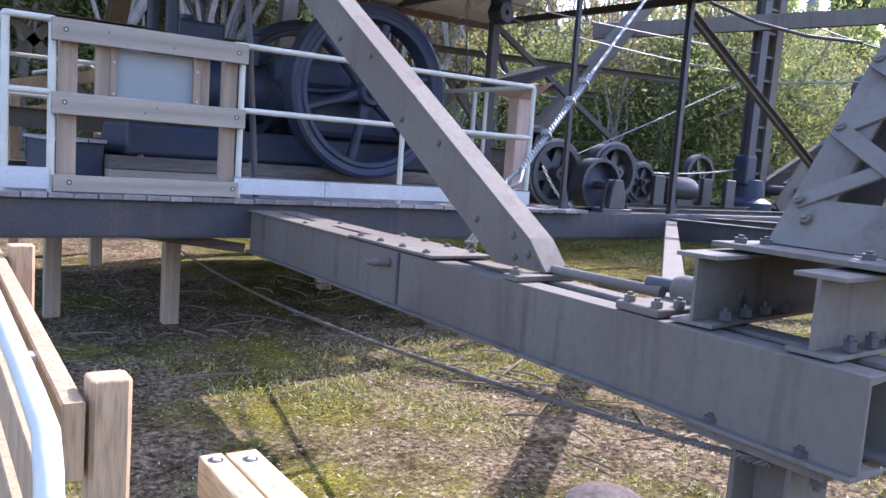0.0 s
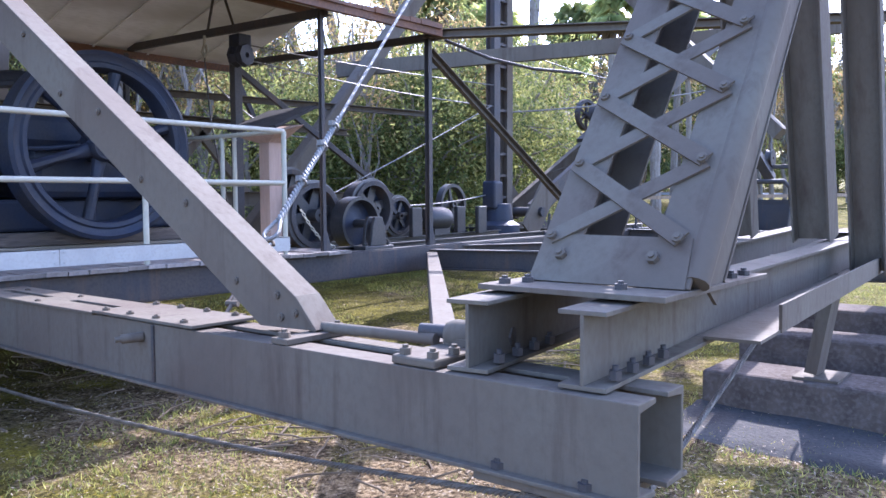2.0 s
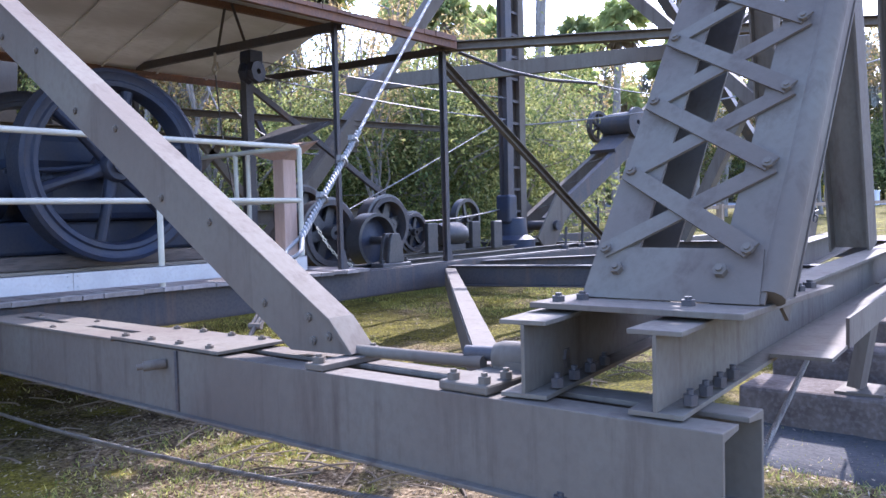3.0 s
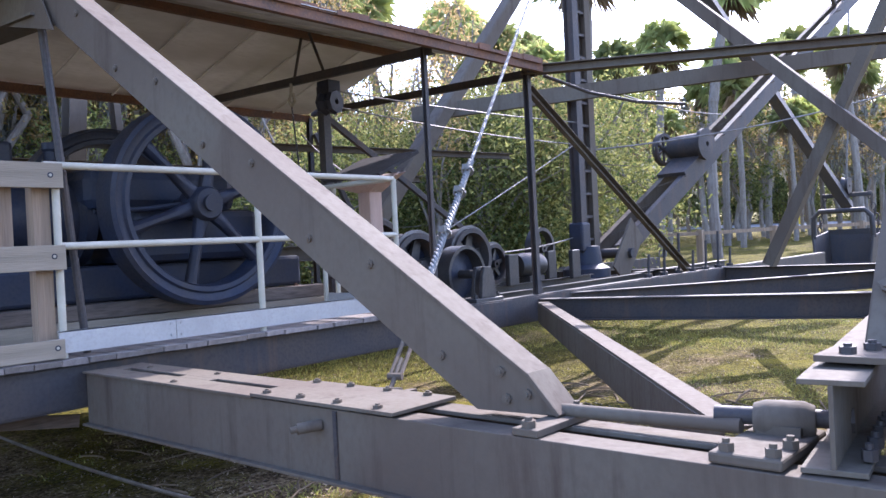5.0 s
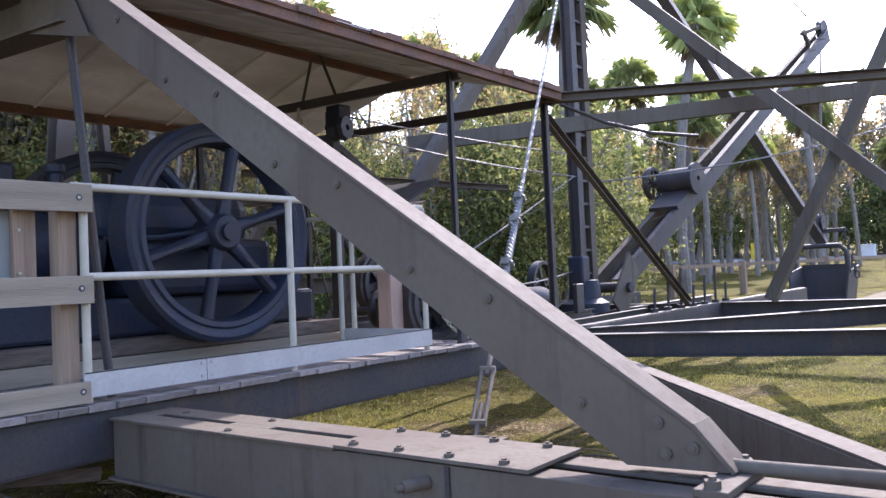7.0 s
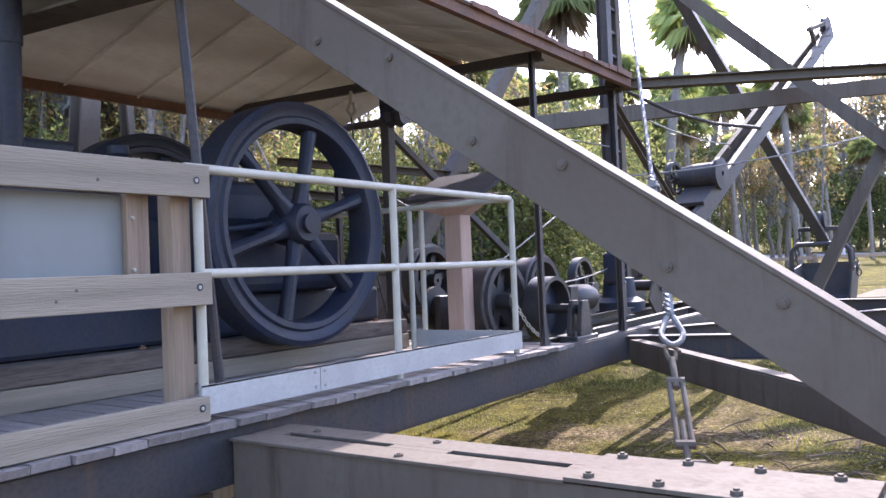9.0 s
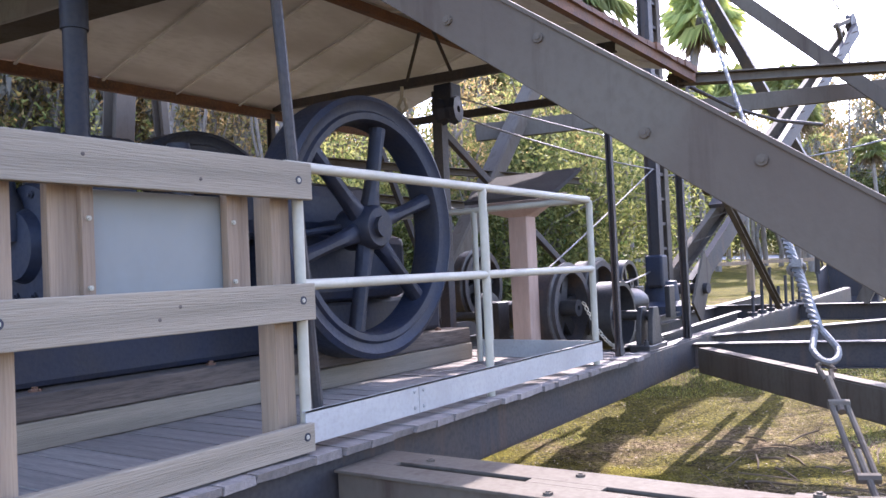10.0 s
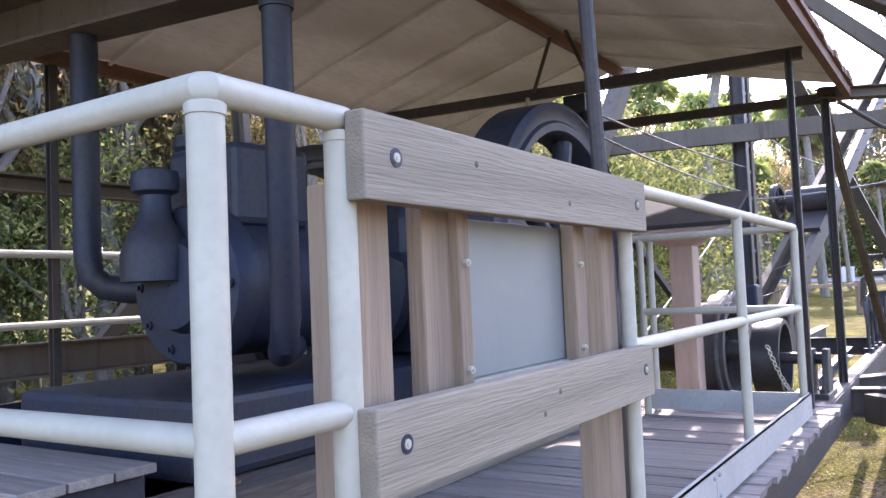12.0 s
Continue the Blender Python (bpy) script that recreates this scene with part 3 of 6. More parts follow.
leg("aframe_leg", (6.27, 2.2, 1.41), (5.3, 2.1, 5.3), ("I", 0.16, 0.16, 0.014), STEEL, "grey steel A-frame leg leaning inwards")
leg("aframe_leg", (6.2, 1.68, 1.4), (5.2, 1.68, 5.3), ("I", 0.25, 0.24, 0.014), STEEL, "grey steel A-frame leg leaning inwards")
leg("aframe_leg", (6.1, 1.3, 1.2), (5.1, 1.3, 5.3), ("C", 0.22, 0.1, 0.014), STEEL, "grey steel channel leg of the A-frame")


# ---------------------------------------------------------------- deck, guard rail and sign frame
DZ = 1.235
DY0, DY1 = 5.43, 8.95


def build_deck():
    t = thing("deck", (2.8, 7, 1.2), "weathered grey plank deck of the machine", "deck", kind="structure")
    rnd = random.Random(3)
    meshes = []
    for k in range(4):
        bm = B()
        w = 0.139
        box(bm, (-w / 2, 0, -0.03), (w / 2, DY1 - DY0, 0.0))
        for v in bm.verts:
            v.co += V(rnd.uniform(-0.003, 0.003), rnd.uniform(-0.006, 0.006), rnd.uniform(-0.002, 0.002))
        me = bpy.data.meshes.new("plank")
        bmesh.ops.recalc_face_normals(bm, faces=bm.faces)
        bm.to_mesh(me)
        bm.free()
        me.materials.append(WOODY)
        meshes.append(me)
    x = 0.4
    base = place_of(t)
    while x < 5.25:
        ob = new("plank", meshes[rnd.randrange(4)])
        ob.parent = t
        ob.location = V(x, DY0 + rnd.uniform(-0.012, 0.01), DZ + rnd.uniform(-0.003, 0.002)) - base
        x += 0.146
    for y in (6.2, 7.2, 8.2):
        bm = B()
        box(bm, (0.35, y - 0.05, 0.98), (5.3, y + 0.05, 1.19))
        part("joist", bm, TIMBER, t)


build_deck()


def build_rail():
    t = thing("guard_rail", (2.5, 5.53, DZ), "galvanised pipe guard rail with metal toe board", "guard rail")
    y = 5.53
    r = 0.021
    zt, zm = 2.285, 1.845
    x0, x1, yb = 0.535, 4.6, 6.4
    bm = B()
    tube(bm, [(x0, 7.2, zt), (x0, y + 0.006, zt), (x0 + 0.006, y, zt), (0.8, y, zt)], r, 14)
    part("top_rail", bm, GALV, t, smooth=True)
    bm = B()
    tube(bm, [(1.925, y, zt), (x1 - 0.02, y, zt), (x1 - 0.006, y + 0.006, zt), (x1, y + 0.02, zt), (x1, yb, zt)], r, 14)
    part("top_rail", bm, GALV, t, smooth=True)
    bm = B()
    tube(bm, [(x0, 7.2, zm), (x0, y, zm)], r, 14)
    part("mid_rail", bm, GALV, t, smooth=True)
    bm = B()
    tube(bm, [(x0, y, zm), (0.79, y, zm)], r, 14)
    part("mid_rail", bm, GALV, t, smooth=True)
    bm = B()
    tube(bm, [(1.985, y, zm), (x1, y, zm)], r, 14)
    part("mid_rail", bm, GALV, t, smooth=True)
    bm = B()
    tube(bm, [(x1, y, zm), (x1, yb, zm)], r, 14)
    part("mid_rail", bm, GALV, t, smooth=True)
    for x, yy in ((x0, y), (0.79, y), (1.985, y), (3.3, y), (x1, y), (x1, 6.4), (4.72, 6.38), (x0, 7.2)):
        bm = B()
        rr = r if x > 1 else 0.024
        rod(bm, (x, yy, DZ), (x, yy, zt - 0.004 if x > 1 else zt - 0.02), rr, 14)
        post = part("post", bm, GALV, t, smooth=True)
        bm = B()
        rod(bm, (x, yy, zt - 0.036), (x, yy, zt - 0.022), rr * 1.1, 14)
        part("collar", bm, GALV, post, smooth=True)
    for a, b in ((1.95, 2.64), (2.645, x1 + 0.02)):
        bm = B()
        box(bm, (a, y - 0.035, DZ + 0.03), (b, y - 0.029, DZ + 0.15))
        box(bm, (a, y - 0.035, DZ + 0.144), (b, y - 0.015, DZ + 0.15))
        part("toe_board", bm, ALU, t)
    bm = B()
    box(bm, (x1 + 0.01, y - 0.03, DZ + 0.03), (x1 + 0.016, yb, DZ + 0.15))
    part("toe_board", bm, ALU, t)
    bm = B()
    box(bm, (x0 - 0.03, y - 0.035, DZ + 0.02), (0.78, y - 0.029, DZ + 0.15))
    part("toe_board", bm, ALU, t)
    bolts([(x, y - 0.035, z) for x in (2.61, 2.675) for z in (DZ + 0.055, DZ + 0.125)], (0, -1, 0), 0.009, 0.006, ALU, t)
    # extra stanchion pair by the corner of the return
    bm = B()
    rod(bm, (4.55, 7.4, zt), (4.6, yb, zt), r)
    part("return_rail", bm, GALV, t, smooth=True)


build_rail()


def board(bm, x0, x1, y0, y1, z0, z1, tilt=0.0):
    box(bm, (x0, y0, z0), (x1, y1, z1))
    for v in bm.verts:
        v.co.z += tilt * (v.co.x - x0)


def build_sign_frame():
    t = thing("sign_frame", (1.35, 5.48, DZ), "weathered timber frame with a blank grey sign panel", "sign frame")
    boards = []
    for name, z0, z1, x0, x1 in (("top_board", 2.157, 2.292, 0.777, 2.005), ("middle_board", 1.717, 1.851, 0.783, 2.0), ("bottom_board", 1.243, 1.345, 0.8, 1.97)):
        bm = B()
        box(bm, (x0, 5.472, z0), (x1, 5.508, z1))
        boards.append(part(name, bm, WOODX, t, bevel=0.003))
    for x0, x1 in ((0.836, 0.938), (1.87, 1.962)):
        bm = B()
        box(bm, (x0, 5.553, DZ), (x1, 5.642, 2.2))
        part("post", bm, WOODZ, t, bevel=0.004)
    for x0, x1, y0 in ((1.04, 1.135, 5.556), (1.7, 1.768, 5.556), (1.128, 1.168, 5.535), (1.655, 1.7, 5.535)):
        bm = B()
        box(bm, (x0, y0, 1.79), (x1, y0 + 0.036, 2.2))
        part("batten", bm, WOODZ, t, bevel=0.004)
    bm = B()
    box(bm, (1.15, 5.574, 1.845), (1.675, 5.582, 2.16))
    part("panel", bm, PANEL, t, "blank grey sign panel", bevel=0.002)
    bm = B()
    box(bm, (1.14, 5.56, 1.826), (1.69, 5.6, 1.843))
    part("panel_ledge", bm, GALV, t)
    places = [(x, 5.4718, z) for z in (2.226, 1.79) for x in (0.855, 1.937)] + [(1.93, 5.4718, 1.3), (0.89, 5.4718, 1.3)]
    for i, p in enumerate(places):
        bolts([p], (0, -1, 0), 0.008, 0.003, GALV, boards[i // 2], "bolt", 10)
        # black ring proud of the board paints the hole's shade; no hole is cut
        bm = B()
        lathe(bm, p, (0, -1, 0), [(0.0085, -0.002), (0.0155, -0.002), (0.0155, 0.001), (0.0085, 0.001)], 16)
        part("bolt_hole", bm, BLACK, boards[i // 2])
    bolts([(x, 5.535, z) for x in (1.148, 1.678) for z in (1.87, 2.07)], (0, -1, 0), 0.008, 0.008, GALV, t, "screw")
    # knots and checks in the boards
    for x, z in ((1.405, 1.80), (1.1, 2.243), (1.5, 2.2), (1.33, 1.765)):
        bm = B()
        lathe(bm, (x, 5.4722, z), (0, -1, 0), [(0.0, -0.002), (0.007, -0.002), (0.006, 0.0008), (0.0, 0.001)], 10)
        part("knot", bm, TIMBER, t)


build_sign_frame()


# ---------------------------------------------------------------- canopy roof
RX0, RX1 = -0.6, 6.56
EZ, RZ, RY = 3.42, 3.885, 7.15


def build_roof():
    t = thing("canopy_roof", (3.0, 7.15, 3.4), "low gabled sheet-metal roof, stained underside and rusty edges", "roof")
    rnd = random.Random(8)
    # sheets with small ribs, each running from eave to ridge
    for y0, y1, name in ((5.4, RY, "near_sheet"), (8.9, RY, "far_sheet")):
        x = RX0
        k = 0
        while x < RX1 - 0.05:
            w = min(0.66, RX1 - x)
            bm = B()
            n = 6
            over = rnd.uniform(-0.02, 0.03)
            prof = []
            for i in range(n + 1):
                a = i / n
                prof.append((x + a * (w + 0.012), 0.008 if i in (0, n) else (0.003 if i % 2 else 0.0)))
            rows = []
            for s in range(5):
                f = s / 4
                yy = y0 + (y1 - y0) * f + (over * (1 if y0 < y1 else -1) * -1 if s == 0 else 0)
                zz = EZ + 0.02 + (RZ - EZ) * f - (0.012 * math.sin(math.pi * f))
                rows.append([bm.verts.new((px, yy, zz + pz + 0.001 * (k % 2))) for px, pz in prof])
            low = [[bm.verts.new(v.co - V(0, 0, 0.004)) for v in r] for r in rows]
            for s in range(4):
                for i in range(n):
                    bm.faces.new((rows[s][i], rows[s][i + 1], rows[s + 1][i + 1], rows[s + 1][i]))
                    bm.faces.new((low[s][i], low[s + 1][i], low[s + 1][i + 1], low[s][i + 1]))
            for i in range(n):
                bm.faces.new((rows[0][i], low[0][i], low[0][i + 1], rows[0][i + 1]))
            for s in range(4):
                bm.faces.new((rows[s][n], low[s][n], low[s + 1][n], rows[s + 1][n]))
            part(name, bm, SHEET, t)
            x += w
            k += 1
    # lap battens seen from below
    for i in range(11):
        for y0 in (5.45, 8.85):
            x = RX0 + 0.66 * i + 0.01
            bm = B()
            sweep(bm, (x, y0, EZ - 0.004), (x, RY, RZ - 0.004), rect(0.018, 0.012))
            part("lap_seam", bm, SHEET, t)
    for name, y, z, w, h, m in (("ridge_purlin", RY, RZ - 0.05, 0.06, 0.07, RUST), ("near_eave", 5.42, EZ - 0.025, 0.05, 0.075, RUST), ("far_eave", 8.88, EZ - 0.03, 0.05, 0.08, RUST)):
        bm = B()
        sweep(bm, (RX0, y, z), (RX1 + 0.03, y, z), rect(w, h))
        part(name, bm, m, t)
    bm = B()
    for k in range(44):   # ragged rusted lip on the near eave
        a = RX0 + (RX1 - RX0) * k / 44
        b = RX0 + (RX1 - RX0) * (k + 1) / 44
        h = rnd.uniform(0.0, 0.03)
        box(bm, (a, 5.375 + rnd.uniform(-0.01, 0.01), EZ + 0.005), (b - 0.004, 5.40, EZ + 0.03 + h))
    part("ragged_lip", bm, RUST, t)
    # tie bars, hangers and corner posts
    for x, mat in ((5.1, DARK), (6.6, DARK)):
        bm = B()
        sweep(bm, (x, 5.5, 3.375), (x, 8.86, 3.46), channel(0.075, 0.05, 0.008))
        part("tie_bar", bm, mat, t)
    for y in (6.86, 7.3):
        bm = B()
        rod(bm, (5.1, y, 3.43), (5.08, 7.08 + (y - 7.1) * 0.25, RZ - 0.06), 0.014, 8)
        part("hanger", bm, DARK, t)
    for x, y, w in ((5.1, 5.575, 0.042), (6.59, 5.57, 0.06), (5.1, 8.86, 0.06), (6.59, 8.86, 0.06), (0.6, 8.86, 0.06), (2.4, 8.9, 0.05)):
        bm = B()
        sweep(bm, (x, y, DZ - 0.02), (x, y, EZ - 0.03), channel(w, w * 0.9, 0.008), (0, 1, 0))
        cp = part("corner_post", bm, DARK, t)
        bm = B()
        sweep(bm, (x + 0.01, y, DZ - 0.02), (x + 0.01, y, DZ + 0.17), rect(0.13, 0.02), (0, 1, 0), 0.25)
        part("post_foot", bm, DARK, cp)


build_roof()

# frame bars beyond the deck corner
beam_thing("upper_beam", (6.55, 5.62, 3.40), (8.9, 1.55, 3.40), ("I", 0.09, 0.12, 0.012), STEEL, "grey steel upper beam from the roof corner to the A-frame")
beam_thing("upper_beam", (8.0, 8.45, 3.50), (12.4, 2.95, 4.05), rect(0.1, 0.2), STEEL, "heavy grey steel beam crossing behind the mast")
beam_thing("corner_brace", (6.6, 5.6, 3.22), (9.9, 5.56, 1.28), ("C", 0.09, 0.06, 0.01), STEEL, "grey steel angle brace below the roof corner")
beam_thing("back_leg", (5.9, 8.0, 1.1), (12.6, 8.1, 8.2), rect(0.2, 0.2, 0.02), STEEL, "tall grey inclined leg behind the winches", (0, 1, 0), "column")
beam_thing("frame_leg", (10.5, 9.3, 8.5), (10.5, 3.2, 2.47), rect(0.16, 0.24), STEEL, "long grey steel frame leg seen against the sky", (1, 0, 0), "column", "frame legs")
beam_thing("frame_leg", (10.6, 4.74, 1.28), (10.6, 3.1, 4.6), rect(0.14, 0.18), STEEL, "grey steel frame leg rising from the base", (1, 0, 0), "column", "frame legs")
beam_thing("dipper_stick", (14.7, 7.85, 7.45), (19.2, 5.97, 2.1), rect(0.2, 0.24), DARK, "dark steel dipper stick running from the boom to the bucket", (1, 0, 0), "beam")
beam_thing("cross_brace", (5.35, 7.2, 3.1), (8.2, 7.0, 1.35), rect(0.05, 0.06), DARK, "dark steel bar bracing the winch bay")
beam_thing("cross_brace", (5.32, 7.14, 1.24), (5.32, 7.14, 3.36), rect(0.09, 0.09), DARK, "dark upright bar below the pulley block")
beam_thing("cross_brace", (7.6, 8.7, 1.2), (6.6, 8.8, 3.2), rect(0.06, 0.06), DARK, "thin dark upright brace by the far winch side")
beam_thing("cross_brace", (5.4, 8.6, 2.95), (9.0, 7.6, 2.9), ("C", 0.08, 0.06, 0.01), STEEL, "grey angle bar across the winch bay")


def build_block():
    t = thing("pulley_block", (5.32, 7.05, 3.08), "black iron pulley block hung below the tie bar", "pulley")
    bm = B()
    lathe(bm, (5.32, 7.05, 3.19), (0.2, -1, 0), [(0.03, -0.09), (0.11, -0.09), (0.125, -0.05), (0.1, 0), (0.125, 0.05), (0.11, 0.09), (0.03, 0.09)], 8)
    part("sheave", bm, BLACK, t)
    bm = B()
    box(bm, (5.24, 6.97, 3.26), (5.4, 7.14, 3.4))
    part("housing", bm, BLACK, t, bevel=0.01)
    t2 = thing("hook", (4.95, 7.1, 3.1), "small iron chain hook hanging from the tie bar", "hook")
    bm = B()
    tube(bm, [(5.1, 7.35, 3.4), (5.1, 7.36, 3.3), (5.1, 7.4, 3.24), (5.1, 7.36, 3.18), (5.1, 7.31, 3.22), (5.1, 7.33, 3.3)], 0.016, 8)
    part("loop", bm, GALV, t2, smooth=True)
    bm = B()
    tube(bm, [(5.1, 7.36, 3.18), (5.12, 7.32, 2.6), (5.2, 7.25, 1.9), (5.3, 7.2, 1.4)], 0.008, 6)
    part("cord", bm, DARK, t2)


build_block()


# ---------------------------------------------------------------- engine and flywheels
def build_flywheel(yc):
    c = V(3.455, yc, 2.145)
    t = thing("flywheel", (3.455, yc, 1.385), "large blue-black cast-iron flywheel with six curved spokes", "flywheel", "engine flywheels")
    R = 0.758
    bm = B()
    lathe(bm, c, (0, -1, 0), [(R, -0.13), (R, 0.075), (R - 0.03, 0.09), (R - 0.05, 0.075), (R - 0.085, 0.07), (R - 0.1, 0.085), (R - 0.135, 0.08), (R - 0.15, 0.05), (R - 0.15, -0.1), (R - 0.12, -0.13)], 72)
    part("rim", bm, BLACK, t, smooth=True)
    bm = B()
    lathe(bm, c, (0, -1, 0), [(0.05, -0.15), (0.12, -0.15), (0.13, -0.12), (0.13, 0.07), (0.11, 0.1), (0.05, 0.1)], 28)
    part("hub", bm, BLACK, t, smooth=True)
    bm = B()
    rod(bm, c + V(0, 0.1, 0), c + V(0, -0.13, 0), 0.06, 20)
    part("shaft_end", bm, BLACK, t, smooth=True)
    for i in range(6):
        a = math.pi / 3 * i + 0.3
        bm = B()
        rows = []
        for s in range(7):
            f = s / 6
            r = 0.11 + f * (R - 0.25)
            p = c + V(math.cos(a) * r, 0, math.sin(a) * r)
            q = V(-math.sin(a), 0, math.cos(a))
            w, d = 0.062 - 0.018 * math.sin(f * math.pi) - 0.008 * f, 0.05
            rows.append([bm.verts.new(p + q * w * math.cos(k * math.pi / 5) + V(0, d * math.sin(k * math.pi / 5), 0)) for k in range(10)])
        for A, Bq in zip(rows, rows[1:]):
            for k in range(10):
                bm.faces.new((A[k], A[(k + 1) % 10], Bq[(k + 1) % 10], Bq[k]))
        part("spoke", bm, BLACK, t, smooth=True)


build_flywheel(6.42)
build_flywheel(7.92)


def build_engine():
    t = thing("engine", (2.6, 7.2, 1.44), "blue-black single-cylinder stationary engine on a skid", "engine")
    bm = B()
    box(bm, (1.5, 6.72, 1.46), (4.6, 7.7, 1.72))
    part("bed", bm, BLACK, t, bevel=0.03)
    bm = B()
    box(bm, (3.0, 6.62, 1.72), (4.1, 7.72, 2.12))
    part("crankcase", bm, BLACK, t, bevel=0.06)
    bm = B()
    rod(bm, (3.455, 6.4, 2.145), (3.455, 7.95, 2.145), 0.065, 20)
    part("crankshaft", bm, BLACK, t, smooth=True)
    bm = B()
    box(bm, (2.75, 6.75, 2.1), (4.0, 7.6, 2.45))
    part("crank_cover", bm, BLACK, t, bevel=0.1)
    bm = B()
    lathe(bm, (2.35, 7.2, 2.08), (1, 0, 0), [(0.005, -0.56), (0.16, -0.55), (0.18, -0.5), (0.29, -0.49), (0.31, -0.46), (0.31, -0.4), (0.28, -0.38), (0.28, 0.4), (0.36, 0.42), (0.36, 0.5), (0.005, 0.5)], 36)
    cyl = part("cylinder", bm, BLACK, t, smooth=True)
    bolts([(1.87, 7.2 + 0.25 * math.cos(k * math.pi / 5), 2.08 + 0.25 * math.sin(k * math.pi / 5)) for k in range(10)], (-1, 0, 0), 0.02, 0.025, BLACK, cyl)
    bm = B()
    box(bm, (1.95, 7.0, 2.3), (2.35, 7.4, 2.62))
    part("valve_chest", bm, BLACK, t, bevel=0.03)
    bm = B()
    lathe(bm, (1.8, 7.28, 2.1), (0, 0, 1), [(0.01, 0), (0.13, 0), (0.13, 0.1), (0.11, 0.16), (0.09, 0.2), (0.06, 0.24), (0.055, 0.32), (0.085, 0.335), (0.09, 0.37), (0.085, 0.41), (0.04, 0.425), (0.01, 0.425)], 24)
    part("valve_cap", bm, BLACK, t, smooth=True)
    for x, y, z0, z1, r in ((2.15, 7.5, 2.4, 2.72, 0.08), (2.6, 7.0, 2.3, 2.62, 0.07)):
        bm = B()
        lathe(bm, (x, y, z0), (0, 0, 1), [(0.01, 0), (r, 0), (r, (z1 - z0) * 0.55), (r * 0.7, (z1 - z0) * 0.6), (r * 0.7, (z1 - z0) * 0.8), (r * 0.9, (z1 - z0) * 0.85), (r * 0.85, z1 - z0), (0.01, z1 - z0)], 20)
        part("valve_cap", bm, BLACK, t, smooth=True)
    bm = B()
    tube(bm, [(1.99, 8.0, 3.27), (1.99, 8.0, 2.24), (2.0, 7.99, 2.15), (2.04, 7.95, 2.1), (2.12, 7.88, 2.08), (2.35, 7.62, 2.08), (2.4, 7.4, 2.08)], 0.06, 16)
    part("intake_pipe", bm, BLACK, t, smooth=True)
    bm = B()
    tube(bm, [(1.79, 6.62, 4.3), (1.79, 6.62, 1.95), (1.82, 6.66, 1.87), (1.9, 6.75, 1.83), (2.2, 6.98, 1.83)], 0.05, 16)
    lathe(bm, (1.79, 6.62, 2.98), (0, 0, 1), [(0.048, 0), (0.058, 0), (0.058, 0.6), (0.048, 0.6)], 18)
    part("exhaust_pipe", bm, BLACK, t, smooth=True)
    bm = B()
    tube(bm, [(2.7, 6.6, 2.1), (3.1, 6.58, 2.12), (3.4, 6.5, 2.16)], 0.02, 8)
    part("governor_rod", bm, BLACK, t, smooth=True)


build_engine()


def build_skids():
    for y in (6.56, 7.66):
        t = thing("timber_skid", (3.05, y + 0.12, DZ), "old dark timber skid on a paler sill, under the engine", "timber", "engine skids")
        for nm, z0, z1, o, mat, lab in (("sill_plank", 0.001, 0.115, 0.0, WOODX, "pale worn plank"), ("baulk", 0.118, 0.222, 0.012, TIMBER, "dark oily baulk")):
            bm = B()
            n = 30
            rows = []
            for i in range(n + 1):   # rough-sawn, slightly wavy faces
                x = 1.35 + 3.4 * i / n
                wv = [0.006 * noise.noise((x * 4, y * 3 + k * 5, z1 * 9)) for k in range(4)]
                rows.append([bm.verts.new((x, y + o + wv[0], DZ + z0)), bm.verts.new((x, y + 0.24 - o, DZ + z0)), bm.verts.new((x, y + 0.24 - o + wv[2], DZ + z1 - abs(wv[1]))), bm.verts.new((x, y + o + wv[3], DZ + z1 - abs(wv[2])))])
            for a, b in zip(rows, rows[1:]):
                for k in range(4):
                    bm.faces.new((a[k], a[(k + 1) % 4], b[(k + 1) % 4], b[k]))
            bm.faces.new(rows[0])
            bm.faces.new(rows[-1][::-1])
            part(nm, bm, mat, t, lab, bevel=0.006)
        bolts([(x, y + 0.12, DZ + 0.21) for x in (1.6, 2.5, 3.5, 4.5)], (0, 0, 1), 0.025, 0.02, RUST, t)
    t = thing("tool_box", (1.7, 7.4, DZ), "low dark wooden box with plank lid on the deck", "box")
    bm = B()
    box(bm, (0.98, 6.75, DZ + 0.002), (1.34, 8.3, DZ + 0.3))
    part("body", bm, BLACK, t, bevel=0.01)
    for i in range(3):
        bm = B()
        box(bm, (0.95 + 0.138 * i, 6.72, DZ + 0.302), (1.08 + 0.138 * i, 8.33, DZ + 0.33))
        part("lid_plank", bm, WOODY, t, bevel=0.004)
    t = thing("drip_tray", (1.9, 8.2, DZ), "dark sheet-metal tray standing on the deck", "tray")
    bm = B()
    x0, x1, y0, y1, z0, z1 = 1.6, 2.7, 8.05, 8.6, DZ + 0.002, DZ + 0.34
    box(bm, (x0, y0, z0), (x1, y0 + 0.02, z1))
    box(bm, (x0, y1 - 0.02, z0), (x1, y1, z1))
    box(bm, (x0, y0 + 0.02, z0), (x0 + 0.02, y1 - 0.02, z1))
    box(bm, (x1 - 0.02, y0 + 0.02, z0), (x1, y1 - 0.02, z1))
    box(bm, (x0 + 0.02, y0 + 0.02, z0), (x1 - 0.02, y1 - 0.02, z0 + 0.02))
    part("tray_walls", bm, BLACK, t)


build_skids()


